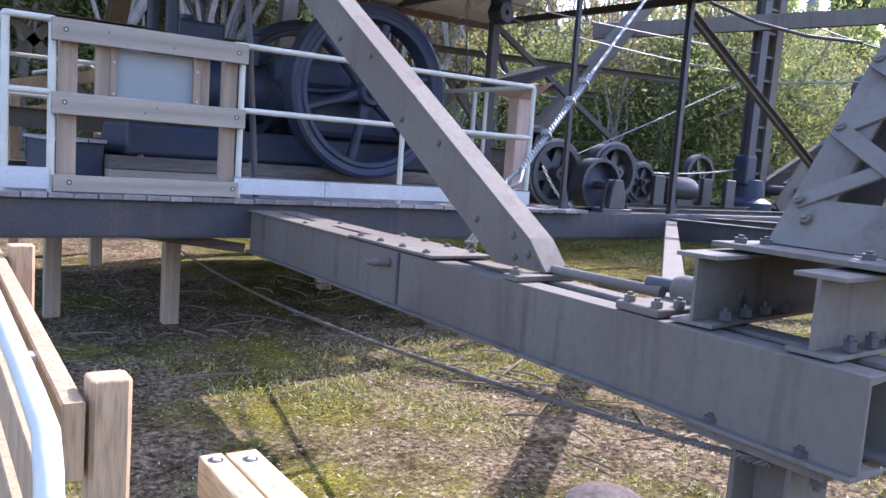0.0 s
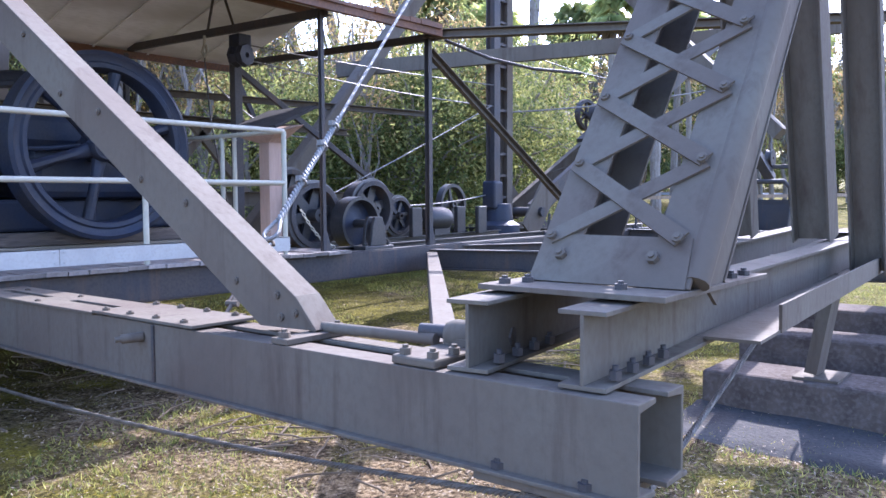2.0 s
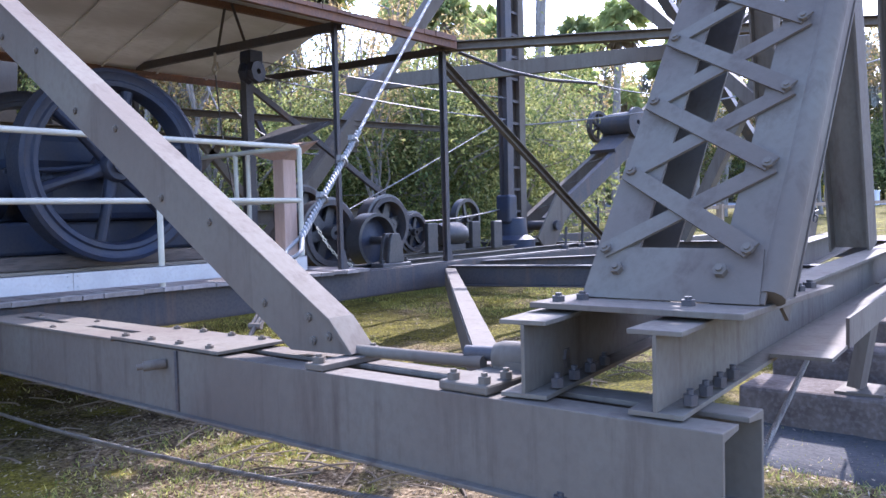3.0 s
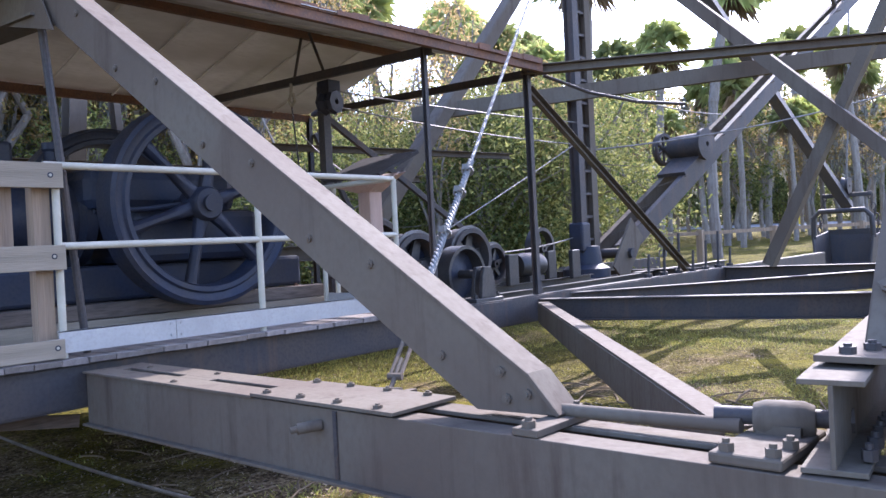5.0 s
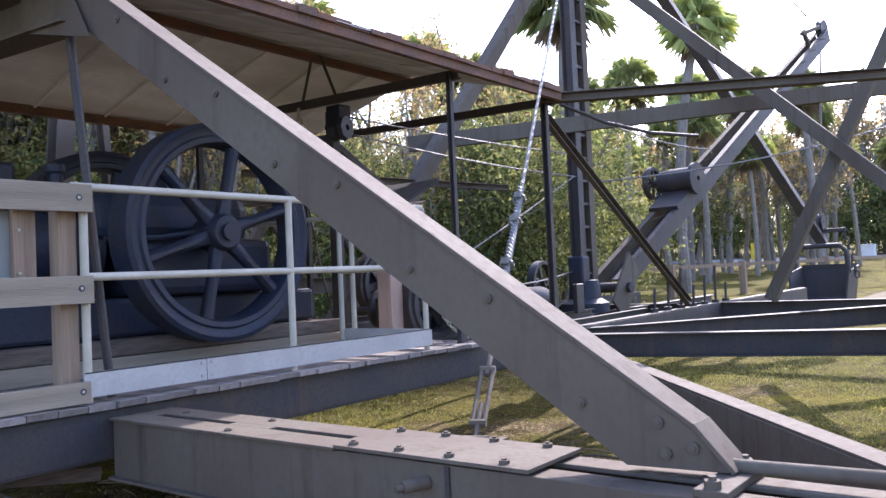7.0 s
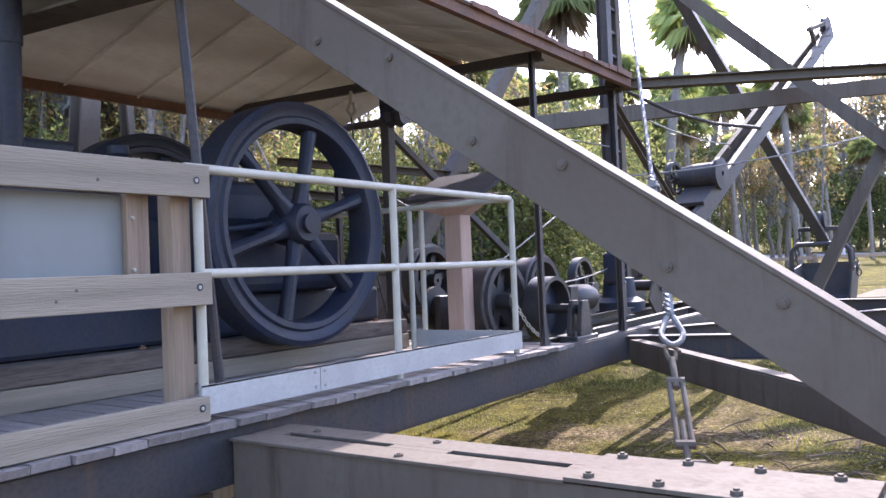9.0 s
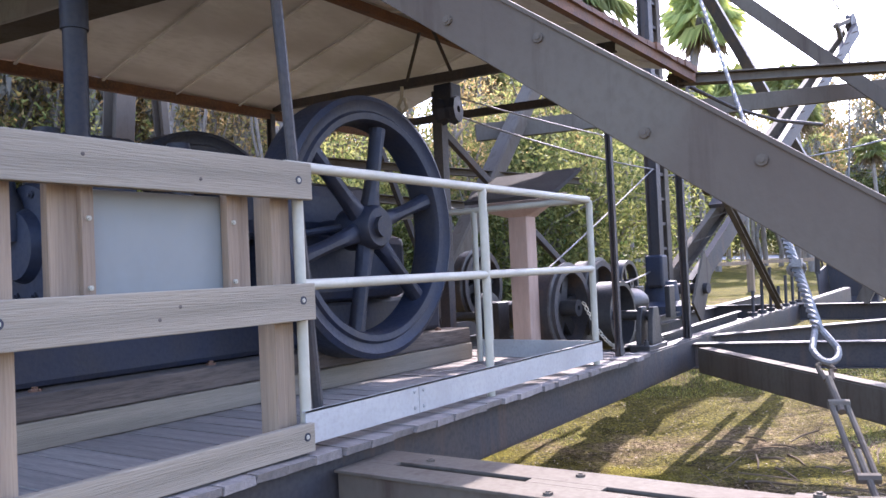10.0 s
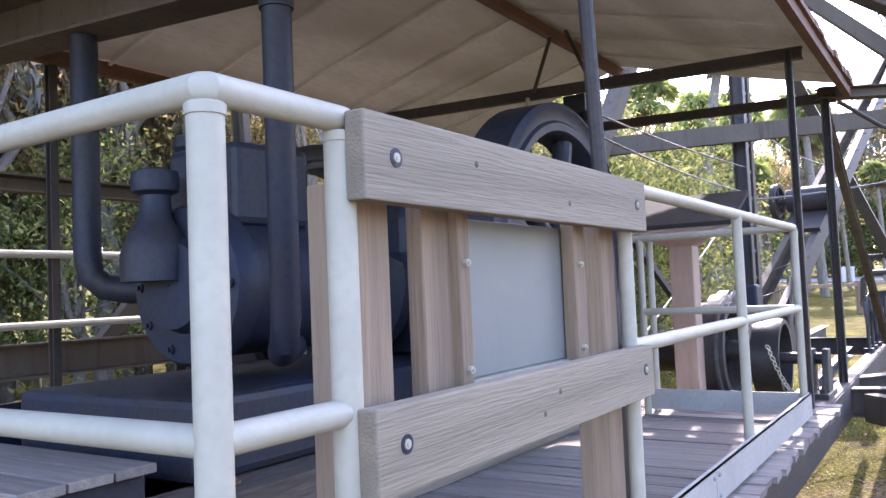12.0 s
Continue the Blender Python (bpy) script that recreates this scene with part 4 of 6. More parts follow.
def build_far_side():
    t = thing("side_truss", (2.8, 9.35, 1.1), "grey steel lattice truss along the far side", "truss")
    for z, h in ((2.74, 0.1), (1.72, 0.2), (1.2, 0.16)):
        bm = B()
        sweep(bm, (-2.0, 9.35, z), (9.0, 9.3, z), channel(h, 0.1, 0.01))
        part("chord", bm, STEEL, t)
    for x, s in ((0.4, 1), (1.9, -1), (2.9, 1), (4.4, -1), (5.6, 1), (7.2, -1)):
        bm = B()
        sweep(bm, (x, 9.36, 1.7), (x + 0.95 * s, 9.36, 2.72), rect(0.07, 0.1))
        part("diagonal", bm, STEEL, t)
    t = thing("guard_rail", (2.0, 8.8, DZ), "galvanised pipe rail along the far deck edge", "guard rail")
    for z in (1.93, 2.3):
        bm = B()
        tube(bm, [(-1.0, 8.8, z), (4.6, 8.8, z)], 0.021, 10)
        part("rail", bm, GALV, t, smooth=True)
    for x in (-0.9, 0.6, 3.5, 4.55):
        bm = B()
        rod(bm, (x, 8.8, DZ), (x, 8.8, 2.3), 0.021, 10)
        part("post", bm, GALV, t, smooth=True)
    beam_thing("far_column", (3.75, 9.55, 0.2), (4.05, 9.5, 5.0), ("I", 0.2, 0.18, 0.014), STEEL, "pale grey steel column beyond the deck", (0, 1, 0), "column")
    beam_thing("far_column", (4.75, 9.7, 0.3), (4.35, 9.6, 5.0), ("C", 0.14, 0.07, 0.012), STEEL, "narrow grey steel leg beyond the deck", (0, 1, 0), "column")


build_far_side()


# ---------------------------------------------------------------- display pillar
MATT = material("matt_dark_board", (0.05, 0.045, 0.042), 0.85, 0.0, (0.035, 0.03, 0.028), 0.5, 5, 40, 0.1, None, (1, 1, 1), 0.0, None, 0.6, 0.15)


def build_pillar():
    t = thing("display_stand", (5.05, 6.27, 1.2), "reddish-brown square post with a tilted display board", "display stand")
    bm = B()
    box(bm, (4.97, 6.19, 1.2), (5.12, 6.34, 2.28))
    part("post", bm, PILLAR, t, bevel=0.008)
    bm = B()
    c = V(5.045, 6.265, 0)
    lo = [bm.verts.new(c + V(sx * 0.078, sy * 0.078, 2.24)) for sx, sy in ((-1, -1), (1, -1), (1, 1), (-1, 1))]
    hi = [bm.verts.new(c + V(sx * 0.17, sy * 0.3, 2.36 + 0.05 * sx)) for sx, sy in ((-1, -1), (1, -1), (1, 1), (-1, 1))]
    bm.faces.new(lo[::-1])
    bm.faces.new(hi)
    for i in range(4):
        bm.faces.new((lo[i], lo[(i + 1) % 4], hi[(i + 1) % 4], hi[i]))
    part("bracket", bm, PILLAR, t)
    bm = B()
    sweep(bm, (4.82, 6.26, 2.36), (5.32, 6.26, 2.58), rect(0.72, 0.03), (0, 0, 1))
    part("board", bm, MATT, t, "dark tilted display board", bevel=0.004)


build_pillar()


# ---------------------------------------------------------------- winches and gears
WORN = material("worn_iron", (0.15, 0.14, 0.13), 0.5, 0.4, (0.07, 0.062, 0.055), 0.5, 8, 60, 0.2)
GEAR = material("greasy_iron", (0.028, 0.027, 0.027), 0.45, 0.2, (0.045, 0.038, 0.033), 0.5, 5, 50, 0.2)


def build_gear(name, c, R, w, teeth, label, spokes=6, mat=None):
    mat = mat or GEAR
    c = V(*c)
    t = thing(name, (c.x, c.y, c.z - R), label, "gear", "winch gears")
    bm = B()
    lathe(bm, c, (0, -1, 0), [(R, -w / 2), (R, w / 2), (R * 0.84, w / 2), (R * 0.82, w * 0.3), (R * 0.82, -w * 0.3), (R * 0.84, -w / 2)], 48)
    part("rim", bm, DARK if teeth else mat, t, smooth=True)
    if teeth:
        bm = B()
        for i in range(teeth):
            a = 2 * math.pi * i / teeth
            f = -w / 2 + 0.04
            p = c + V(math.cos(a) * R * 0.99, f, math.sin(a) * R * 0.99)
            q = c + V(math.cos(a) * (R + 0.03), f, math.sin(a) * (R + 0.03))
            sweep(bm, p, q, rect(0.078, 2 * math.pi * R / teeth * 0.5), (0, 1, 0), 0.7)
        part("teeth", bm, WORN, t)["kind"] = "stuff"
    bm = B()
    lathe(bm, c, (0, -1, 0), [(0.02, -w * 0.7), (R * 0.2, -w * 0.7), (R * 0.2, w * 0.7), (0.02, w * 0.7)], 20)
    part("hub", bm, mat, t, smooth=True)
    if teeth:
        bm = B()
        lathe(bm, c + V(0, w * 0.25, 0), (0, -1, 0), [(0.02, -0.012), (R * 0.83, -0.012), (R * 0.83, 0.0), (0.02, 0.0)], 32)
        part("web_disc", bm, BLACK, t)
    for i in range(spokes):
        a = 2 * math.pi * i / spokes + 0.2
        d = V(math.cos(a), 0, math.sin(a))
        bm = B()
        sweep(bm, c + d * R * 0.18, c + d * R * 0.85, rect(w * 0.5, R * 0.13), (0, 1, 0), 0.8)
        part("spoke", bm, mat, t)
    return t


def build_winches():
    build_gear("spur_gear", (5.46, 6.19, 1.545), 0.32, 0.22, 48, "dark cast spur gear with worn bright teeth")
    build_gear("spur_gear", (6.45, 6.36, 1.6), 0.3, 0.22, 48, "dark cast spur gear behind the drum")
    build_gear("spur_gear", (6.2, 7.4, 1.72), 0.33, 0.16, 48, "dark spur gear on the far winch side", 6)
    build_gear("spur_gear", (7.2, 6.6, 1.5), 0.22, 0.1, 44, "small dark pinion gear of the winch")
    build_gear("band_wheel", (8.6, 6.9, 1.63), 0.27, 0.1, 0, "plain dark band wheel with thin rim", 4)
    t = thing("brake_drum", (5.85, 5.92, 1.22), "dark hooded brake drum of the winch", "winch drum")
    bm = B()
    lathe(bm, (5.83, 5.95, 1.46), (0, -1, 0), [(0.225, -0.06), (0.268, -0.06), (0.268, 0.12), (0.235, 0.12)], 40)
    part("drum_rim", bm, GEAR, t, smooth=True)
    bm = B()
    lathe(bm, (5.83, 5.95, 1.46), (0, -1, 0), [(0.03, -0.05), (0.23, -0.05), (0.23, 0.0), (0.03, 0.03)], 32)
    part("disc", bm, BLACK, t, smooth=True)
    bm = B()
    rod(bm, (5.83, 7.4, 1.46), (5.83, 5.6, 1.46), 0.04)
    part("axle", bm, GEAR, t, smooth=True)
    bm = B()
    lathe(bm, (5.85, 6.7, 1.47), (0, -1, 0), [(0.05, -0.4), (0.2, -0.4), (0.2, -0.36), (0.12, -0.35), (0.12, 0.35), (0.2, 0.36), (0.2, 0.4), (0.05, 0.4)], 28)
    part("rope_drum", bm, GEAR, t, smooth=True)
    t = thing("pillow_block", (5.78, 5.62, 1.2), "dark cast bearing block before the drum", "bearing")
    bm = B()
    box(bm, (5.58, 5.54, 1.2), (5.98, 5.7, 1.25))
    part("base", bm, GEAR, t, bevel=0.008)
    bm = B()
    plate = [(-0.11, 1.25), (0.11, 1.25), (0.08, 1.45), (0.05, 1.53), (-0.05, 1.53), (-0.08, 1.45)]
    for y in (5.57, 5.66):
        a = [bm.verts.new((5.78 + p, y - 0.02, z)) for p, z in plate]
        b = [bm.verts.new((5.78 + p, y + 0.02, z)) for p, z in plate]
        bm.faces.new(a)
        bm.faces.new(b[::-1])
        for i in range(6):
            bm.faces.new((a[i], b[i], b[(i + 1) % 6], a[(i + 1) % 6]))
    part("cheek", bm, GEAR, t, bevel=0.006)
    bolts([(5.62, 5.58, 1.25), (5.94, 5.58, 1.25)], (0, 0, 1), 0.022, 0.03, GEAR, t)
    t = thing("winch_frame", (6.5, 6.5, 1.17), "dark steel bed frame under the winch gears", "frame")
    for y in (5.75, 6.45, 7.5):
        bm = B()
        sweep(bm, (5.35, y, 1.2), (9.2, y + 0.1, 1.22), channel(0.1, 0.06, 0.01))
        part("bed_rail", bm, GEAR, t)
    for x in (5.5, 6.45, 7.3, 8.6):
        for y in (6.4, 6.75):
            bm = B()
            box(bm, (x - 0.09, y - 0.03, 1.25), (x + 0.09, y + 0.03, 1.6))
            part("bearing_post", bm, GEAR, t, bevel=0.01)
    t = thing("gear_motor", (7.9, 6.6, 1.25), "dark rounded gear motor on the bed frame", "motor")
    bm = B()
    lathe(bm, (7.9, 6.6, 1.45), (1, -0.2, 0), [(0.02, -0.2), (0.13, -0.19), (0.15, -0.12), (0.15, 0.12), (0.12, 0.2), (0.02, 0.2)], 20)
    part("casing", bm, GEAR, t, smooth=True)
    bm = B()
    box(bm, (7.75, 6.48, 1.25), (8.05, 6.72, 1.33))
    part("foot", bm, GEAR, t)
    # chain draped by the rail end
    bm = B()
    for k in range(16):
        f = k / 15
        c = V(5.0 + 0.28 * f, 5.78 - 0.12 * f, 1.6 - 0.34 * f - 0.06 * math.sin(f * math.pi))
        d = V(0.28, -0.12, -0.34).normalized()
        u = V(0, 0.9, 0.4) if k % 2 else V(0.5, 0, 0.7)
        _, s, w = basis(d, u)
        tube(bm, [c + d * 0.02 * math.cos(a) + s * 0.012 * math.sin(a) for a in [math.pi / 4 * j for j in range(9)]], 0.004, 5)
    ob = tagged(part("chain", bm, GALV, None), "short galvanised chain hanging beside the gear", "chain")


build_winches()


# ---------------------------------------------------------------- mast, boom and bucket
def build_mast():
    t = thing("mast", (9.65, 6.9, 1.1), "tall twin-column steel mast with rungs between", "mast")
    for x, mat, w in ((9.5, DARK, 0.15), (9.83, STEEL, 0.13)):
        bm = B()
        sweep(bm, (x, 6.85, 1.2), (x + 0.05, 6.85, 9.5), ibeam(w, 0.14, 0.014), (0, 1, 0))
        part("column", bm, mat, t)
    for i in range(24):
        bm = B()
        z = 1.7 + 0.31 * i
        box(bm, (9.5, 6.8, z), (9.86, 6.84, z + 0.035))
        part("rung", bm, DARK, t)
    bm = B()
    lathe(bm, (9.62, 6.85, 1.2), (0, 0, 1), [(0.02, 0), (0.32, 0), (0.32, 0.12), (0.22, 0.18), (0.19, 0.42), (0.02, 0.44)], 24)
    part("pivot_base", bm, BLACK, t, smooth=True)
    bm = B()
    box(bm, (9.38, 6.74, 1.55), (9.6, 6.96, 1.95))
    part("foot_casting", bm, BLACK, t, bevel=0.03)


build_mast()


def build_boom():
    t = thing("boom", (10.3, 6.85, 1.4), "long grey steel boom with a hoist and sheave head", "crane boom")
    a, b = V(10.25, 6.85, 1.5), V(19.1, 5.7, 6.65)
    d = (b - a).normalized()
    s = d.cross(V(0, 0, 1)).normalized()
    u = s.cross(d)
    for k in (-0.24, 0.24):
        bm = B()
        sweep(bm, a + s * k, b + s * k * 0.6, channel(0.26, 0.09, 0.014, 1 if k < 0 else -1))
        part("chord", bm, STEEL if k < 0 else DARK, t)
    L = (b - a).length
    for i in range(14):
        f = 0.3 + i * 0.7
        bm = B()
        sweep(bm, a + d * f - s * 0.23 + u * 0.1, a + d * (f + 0.35) + s * 0.23 + u * 0.1, rect(0.06, 0.012))
        part("batten", bm, STEEL, t)
    bm = B()
    lathe(bm, b + d * 0.05 + u * 0.1, s, [(0.03, -0.05), (0.24, -0.06), (0.2, 0), (0.24, 0.06), (0.03, 0.05)], 24)
    part("head_sheave", bm, DARK, t, smooth=True)
    bm = B()
    sweep(bm, b - d * 1.1 + u * 0.45, b + d * 0.1 + u * 0.2, rect(0.1, 0.08))
    sweep(bm, b - d * 0.9 + u * 0.1, b - d * 1.0 + u * 0.48, rect(0.08, 0.08))
    part("head_bracket", bm, STEEL, t)
    c = a + d * 2.72 + u * 0.3
    hoist = B()
    lathe(hoist, c, s, [(0.04, -0.32), (0.17, -0.3), (0.19, -0.1), (0.19, 0.25), (0.25, 0.27), (0.25, 0.33), (0.04, 0.34)], 24)
    hb = part("hoist", hoist, DARK, t, "dark grey electric hoist drum", smooth=True)
    bm = B()
    w = c - s * 0.46
    lathe(bm, w, s, [(0.215, -0.04), (0.27, -0.04), (0.27, 0.04), (0.215, 0.04)], 28)
    for k in range(3):
        q = (d * math.cos(k * 1.05) + u * math.sin(k * 1.05)) * 0.22
        sweep(bm, w - q, w + q, rect(0.035, 0.035), s)
    rod(bm, w - s * 0.06, w + s * 0.16, 0.05)
    part("hand_wheel", bm, DARK, hb)
    bm = B()
    sweep(bm, c - d * 0.7 - u * 0.14, c + d * 0.35 - u * 0.14, rect(0.5, 0.06))
    part("hoist_bed", bm, DARK, t)
    t2 = thing("pivot_pedestal", (10.4, 6.85, 1.15), "grey riveted pivot pedestal under the boom", "pedestal")
    for k in (-0.34, 0.34):
        bm = B()
        p = a + s * k
        sweep(bm, p - V(0.3, 0, 0.3), p + V(0.25, 0, 0.35), rect(0.03, 0.42), (0.5, 0, -0.5))
        part("cheek_plate", bm, STEEL, t2)
    bm = B()
    rod(bm, a - s * 0.42, a + s * 0.42, 0.07)
    part("pivot_pin", bm, DARK, t2, smooth=True)
    # row of levers and small posts on the far frame
    for i in range(7):
        x = 9.0 + 0.42 * i
        bm = B()
        rod(bm, (x, 5.62, 1.2), (x + 0.03, 5.62, 1.2 + 0.3 + 0.12 * (i % 3)), 0.018, 8)
        rod(bm, (x - 0.01, 5.62, 1.2), (x - 0.01, 5.62, 1.27), 0.05, 8)
        tagged(part("lever", bm, DARK, None, smooth=True), "dark upright lever on the frame girder", "lever", "frame levers")


build_boom()


def build_bucket():
    x, y = 19.2, 6.0
    g = ground_z(x, y)
    t = thing("grab_bucket", (x, y, g), "dark iron dragline bucket on the lawn", "bucket")
    z0, z1 = g + 0.02, g + 0.95
    sec = [(-0.62, z0 + 0.12, 0.55), (-0.55, z0 + 0.02, 0.56), (0.3, z0, 0.52), (0.52, z0 + 0.2, 0.54), (0.62, z1 - 0.12, 0.6), (0.62, z1, 0.62)]
    for side in (-1, 1):
        bm = B()
        o = [bm.verts.new((x + p, y + side * w, z)) for p, z, w in sec] + [bm.verts.new((x - 0.5, y + side * 0.62, z1 - 0.12))]
        i = [bm.verts.new(v.co - V(0, side * 0.04, 0)) for v in o]
        bm.faces.new(o)
        bm.faces.new(i[::-1])
        for k in range(len(o)):
            j = (k + 1) % len(o)
            bm.faces.new((o[k], i[k], i[j], o[j]))
        part("cheek_plate", bm, DARK, t, bevel=0.01)
    bm = B()
    for (p0, za, w0), (p1, zb, w1) in zip(sec, sec[1:]):   # floor and curved back
        q = [bm.verts.new((x + p, y + sd * (w - 0.04), z + up)) for p, z, w, up in ((p0, za, w0, 0.003), (p1, zb, w1, 0.003)) for sd in (-1, 1)]
        r2 = [bm.verts.new(v.co + V(-0.03, 0, 0.03)) for v in q]
        bm.faces.new((q[0], q[1], q[3], q[2]))
        bm.faces.new((r2[0], r2[2], r2[3], r2[1]))
        for k, j in ((0, 1), (1, 3), (3, 2), (2, 0)):
            bm.faces.new((q[k], q[j], r2[j], r2[k]))
    part("bowl", bm, DARK, t)
    for k in range(4):
        bm = B()
        yy = y - 0.42 + 0.28 * k
        sweep(bm, (x - 0.5, yy, z0 + 0.08), (x - 0.85, yy, z0 + 0.16), rect(0.12, 0.07), (0, 0, 1), 0.35)
        part("tooth", bm, DARK, t, bevel=0.006)
    bm = B()
    tube(bm, [(x - 0.42, y - 0.6, z1 - 0.15), (x - 0.46, y - 0.58, z1 + 0.3), (x - 0.46, y - 0.45, z1 + 0.44), (x - 0.46, y + 0.45, z1 + 0.44), (x - 0.46, y + 0.58, z1 + 0.3), (x - 0.42, y + 0.6, z1 - 0.15)], 0.055, 10)
    part("arch", bm, DARK, t, smooth=True)
    for sd in (-1, 1):
        bm = B()
        for k in range(9):   # hoist chain from cheek to spreader
            f = k / 8
            c = V(x + 0.1 * (1 - f), y + sd * (0.66 - 0.2 * f), z1 - 0.2 + 0.95 * f)
            u2 = V(1, 0, 0) if k % 2 else V(0, 1, 0)
            tube(bm, [c + V(0, 0, 0.085) * math.cos(a2) + u2 * 0.045 * math.sin(a2) for a2 in [math.pi / 4 * j for j in range(9)]], 0.016, 5)
        part("hoist_chain", bm, DARK, t)
    bm = B()
    sweep(bm, (x, y - 0.5, z1 + 0.78), (x, y + 0.5, z1 + 0.78), rect(0.1, 0.09))
    part("spreader_bar", bm, DARK, t, bevel=0.01)
    bm = B()
    lathe(bm, (x, y, z1 + 0.98), (0, -1, 0), [(0.03, -0.07), (0.2, -0.07), (0.16, 0), (0.2, 0.07), (0.03, 0.07)], 20)
    part("sheave", bm, DARK, t, smooth=True)
    bm = B()
    tube(bm, [(x, y, z1 + 1.1), (x, y - 0.1, 4.0), (19.1, 5.75, 6.6)], 0.02, 6)
    tagged(part("hoist_rope", bm, ROPE, None), "thin wire rope hanging from the boom head", "rope")


build_bucket()


# ---------------------------------------------------------------- ropes
def rope(name, pts, r, mat, label, strands=6, pitch=0.12, step=0.012):
    """A laid wire rope: a few strands wound about the line."""
    pts = [Vector(p) for p in pts]
    path = []
    for a, b in zip(pts, pts[1:]):
        n = max(2, int((b - a).length / step))
        path += [a.lerp(b, i / n) for i in range(n)]
    path.append(pts[-1])
    bm = B()
    done = 0.0
    _, s, u = basis(pts[-1] - pts[0])
    lines = [[] for _ in range(strands)]
    for i, p in enumerate(path):
        if i:
            done += (p - path[i - 1]).length
        for k in range(strands):
            a = 2 * math.pi * (k / strands + done / pitch)
            lines[k].append(p + (s * math.cos(a) + u * math.sin(a)) * r * 0.55)
    for ln in lines:
        tube(bm, ln, r * 0.5, 5)
    return tagged(part(name, bm, mat, None, smooth=True), label, "rope")


def sag(p, q, drop, n=14):
    p, q = Vector(p), Vector(q)
    return [p.lerp(q, i / n) - V(0, 0, drop * 4 * (i / n) * (1 - i / n)) for i in range(n + 1)]


rope("wire_rope", sag((2.1, 1.33, 0.81), (2.69, 9.5, 0.36), 0.15), 0.0125, ROPED, "thick twisted steel wire rope under the outrigger beam", 3, 0.07, 0.01)
rope("wire_rope", sag((2.34, 1.16, 0.8), (6.6, 1.75, 1.33), 0.02), 0.012, ROPED, "thick twisted steel wire rope rising to the girder", 3, 0.07, 0.012)
CAB = V(1.21, 0.51, 0.99)
CL = V(3.9, 4.26, 2.09)
rope("stay_rope", [CL - CAB * 0.52, CL + CAB * 0.2], 0.022, ROPEL, "doubled bright stay rope with wire clips", 3, 0.1, 0.01)
rope("stay_rope", [CL + CAB * 0.2, CL + CAB * 5.2], 0.014, ROPEL, "bright steel stay rope running up to the mast", 3, 0.09, 0.02)


def build_shackle():
    t = thing("turnbuckle", (2.9, 3.85, 1.1), "galvanised shackle and turnbuckle at the end of the stay", "turnbuckle")
    d = CAB.normalized()
    s = d.cross(V(0, 0, 1)).normalized()
    u = s.cross(d)
    for k in (-0.28, -0.03, 0.12):
        c = CL + CAB * k
        bm = B()
        tube(bm, [c + s * 0.035 * math.cos(a) + u * 0.035 * math.sin(a) for a in [math.pi / 5 * j for j in range(11)]], 0.009, 6)
        box(bm, tuple(c + u * 0.03 - V(0.02, 0.02, 0.015)), tuple(c + u * 0.03 + V(0.02, 0.02, 0.02)))
        part("rope_clip", bm, ROPEL, t, smooth=True)
    c = CL - CAB * 0.585
    bm = B()
    tube(bm, [c + d * 0.1 + s * 0.014] + [c + s * 0.045 * math.cos(a) - d * 0.075 * math.sin(a) for a in [math.pi / 8 * j for j in range(9)]] + [c + d * 0.1 - s * 0.014], 0.013, 8)
    part("thimble", bm, ROPEL, t, smooth=True)
    a0, b0 = V(3.16, 3.96, 1.43), V(2.69, 3.75, 1.08)
    dd = (b0 - a0).normalized()
    bm = B()
    tube(bm, [a0 + s * 0.035, a0 + s * 0.02 - dd * 0.03, a0 - dd * 0.045, a0 - s * 0.02 - dd * 0.03, a0 - s * 0.02, a0 - s * 0.012 + dd * 0.05, a0 + s * 0.012 + dd * 0.05, a0 + s * 0.02], 0.01, 8)
    part("shackle", bm, STEEL, t, smooth=True)
    bm = B()
    rod(bm, a0 + dd * 0.04, a0 + dd * 0.22, 0.014, 10)
    part("eye_bolt", bm, STEEL, t, smooth=True)
    L = (b0 - a0).length
    bm = B()
    for k in (-0.026, 0.026):
        rod(bm, a0 + dd * 0.18 + s * k, a0 + dd * (L - 0.1) + s * k, 0.011, 8)
    for f in (0.18, L - 0.1):
        rod(bm, a0 + dd * f - s * 0.036, a0 + dd * f + s * 0.036, 0.018, 8)
    part("body", bm, STEEL, t, smooth=True)
    bm = B()
    rod(bm, a0 + dd * (L - 0.22), b0, 0.012, 8)
    part("eye_bolt", bm, STEEL, t, smooth=True)
    bm = B()
    box(bm, (2.37, 3.6, 0.98), (2.72, 3.64, 1.1))
    rod(bm, b0 - s * 0.06, b0 + s * 0.06, 0.02, 10)
    part("lug", bm, STEEL, t)


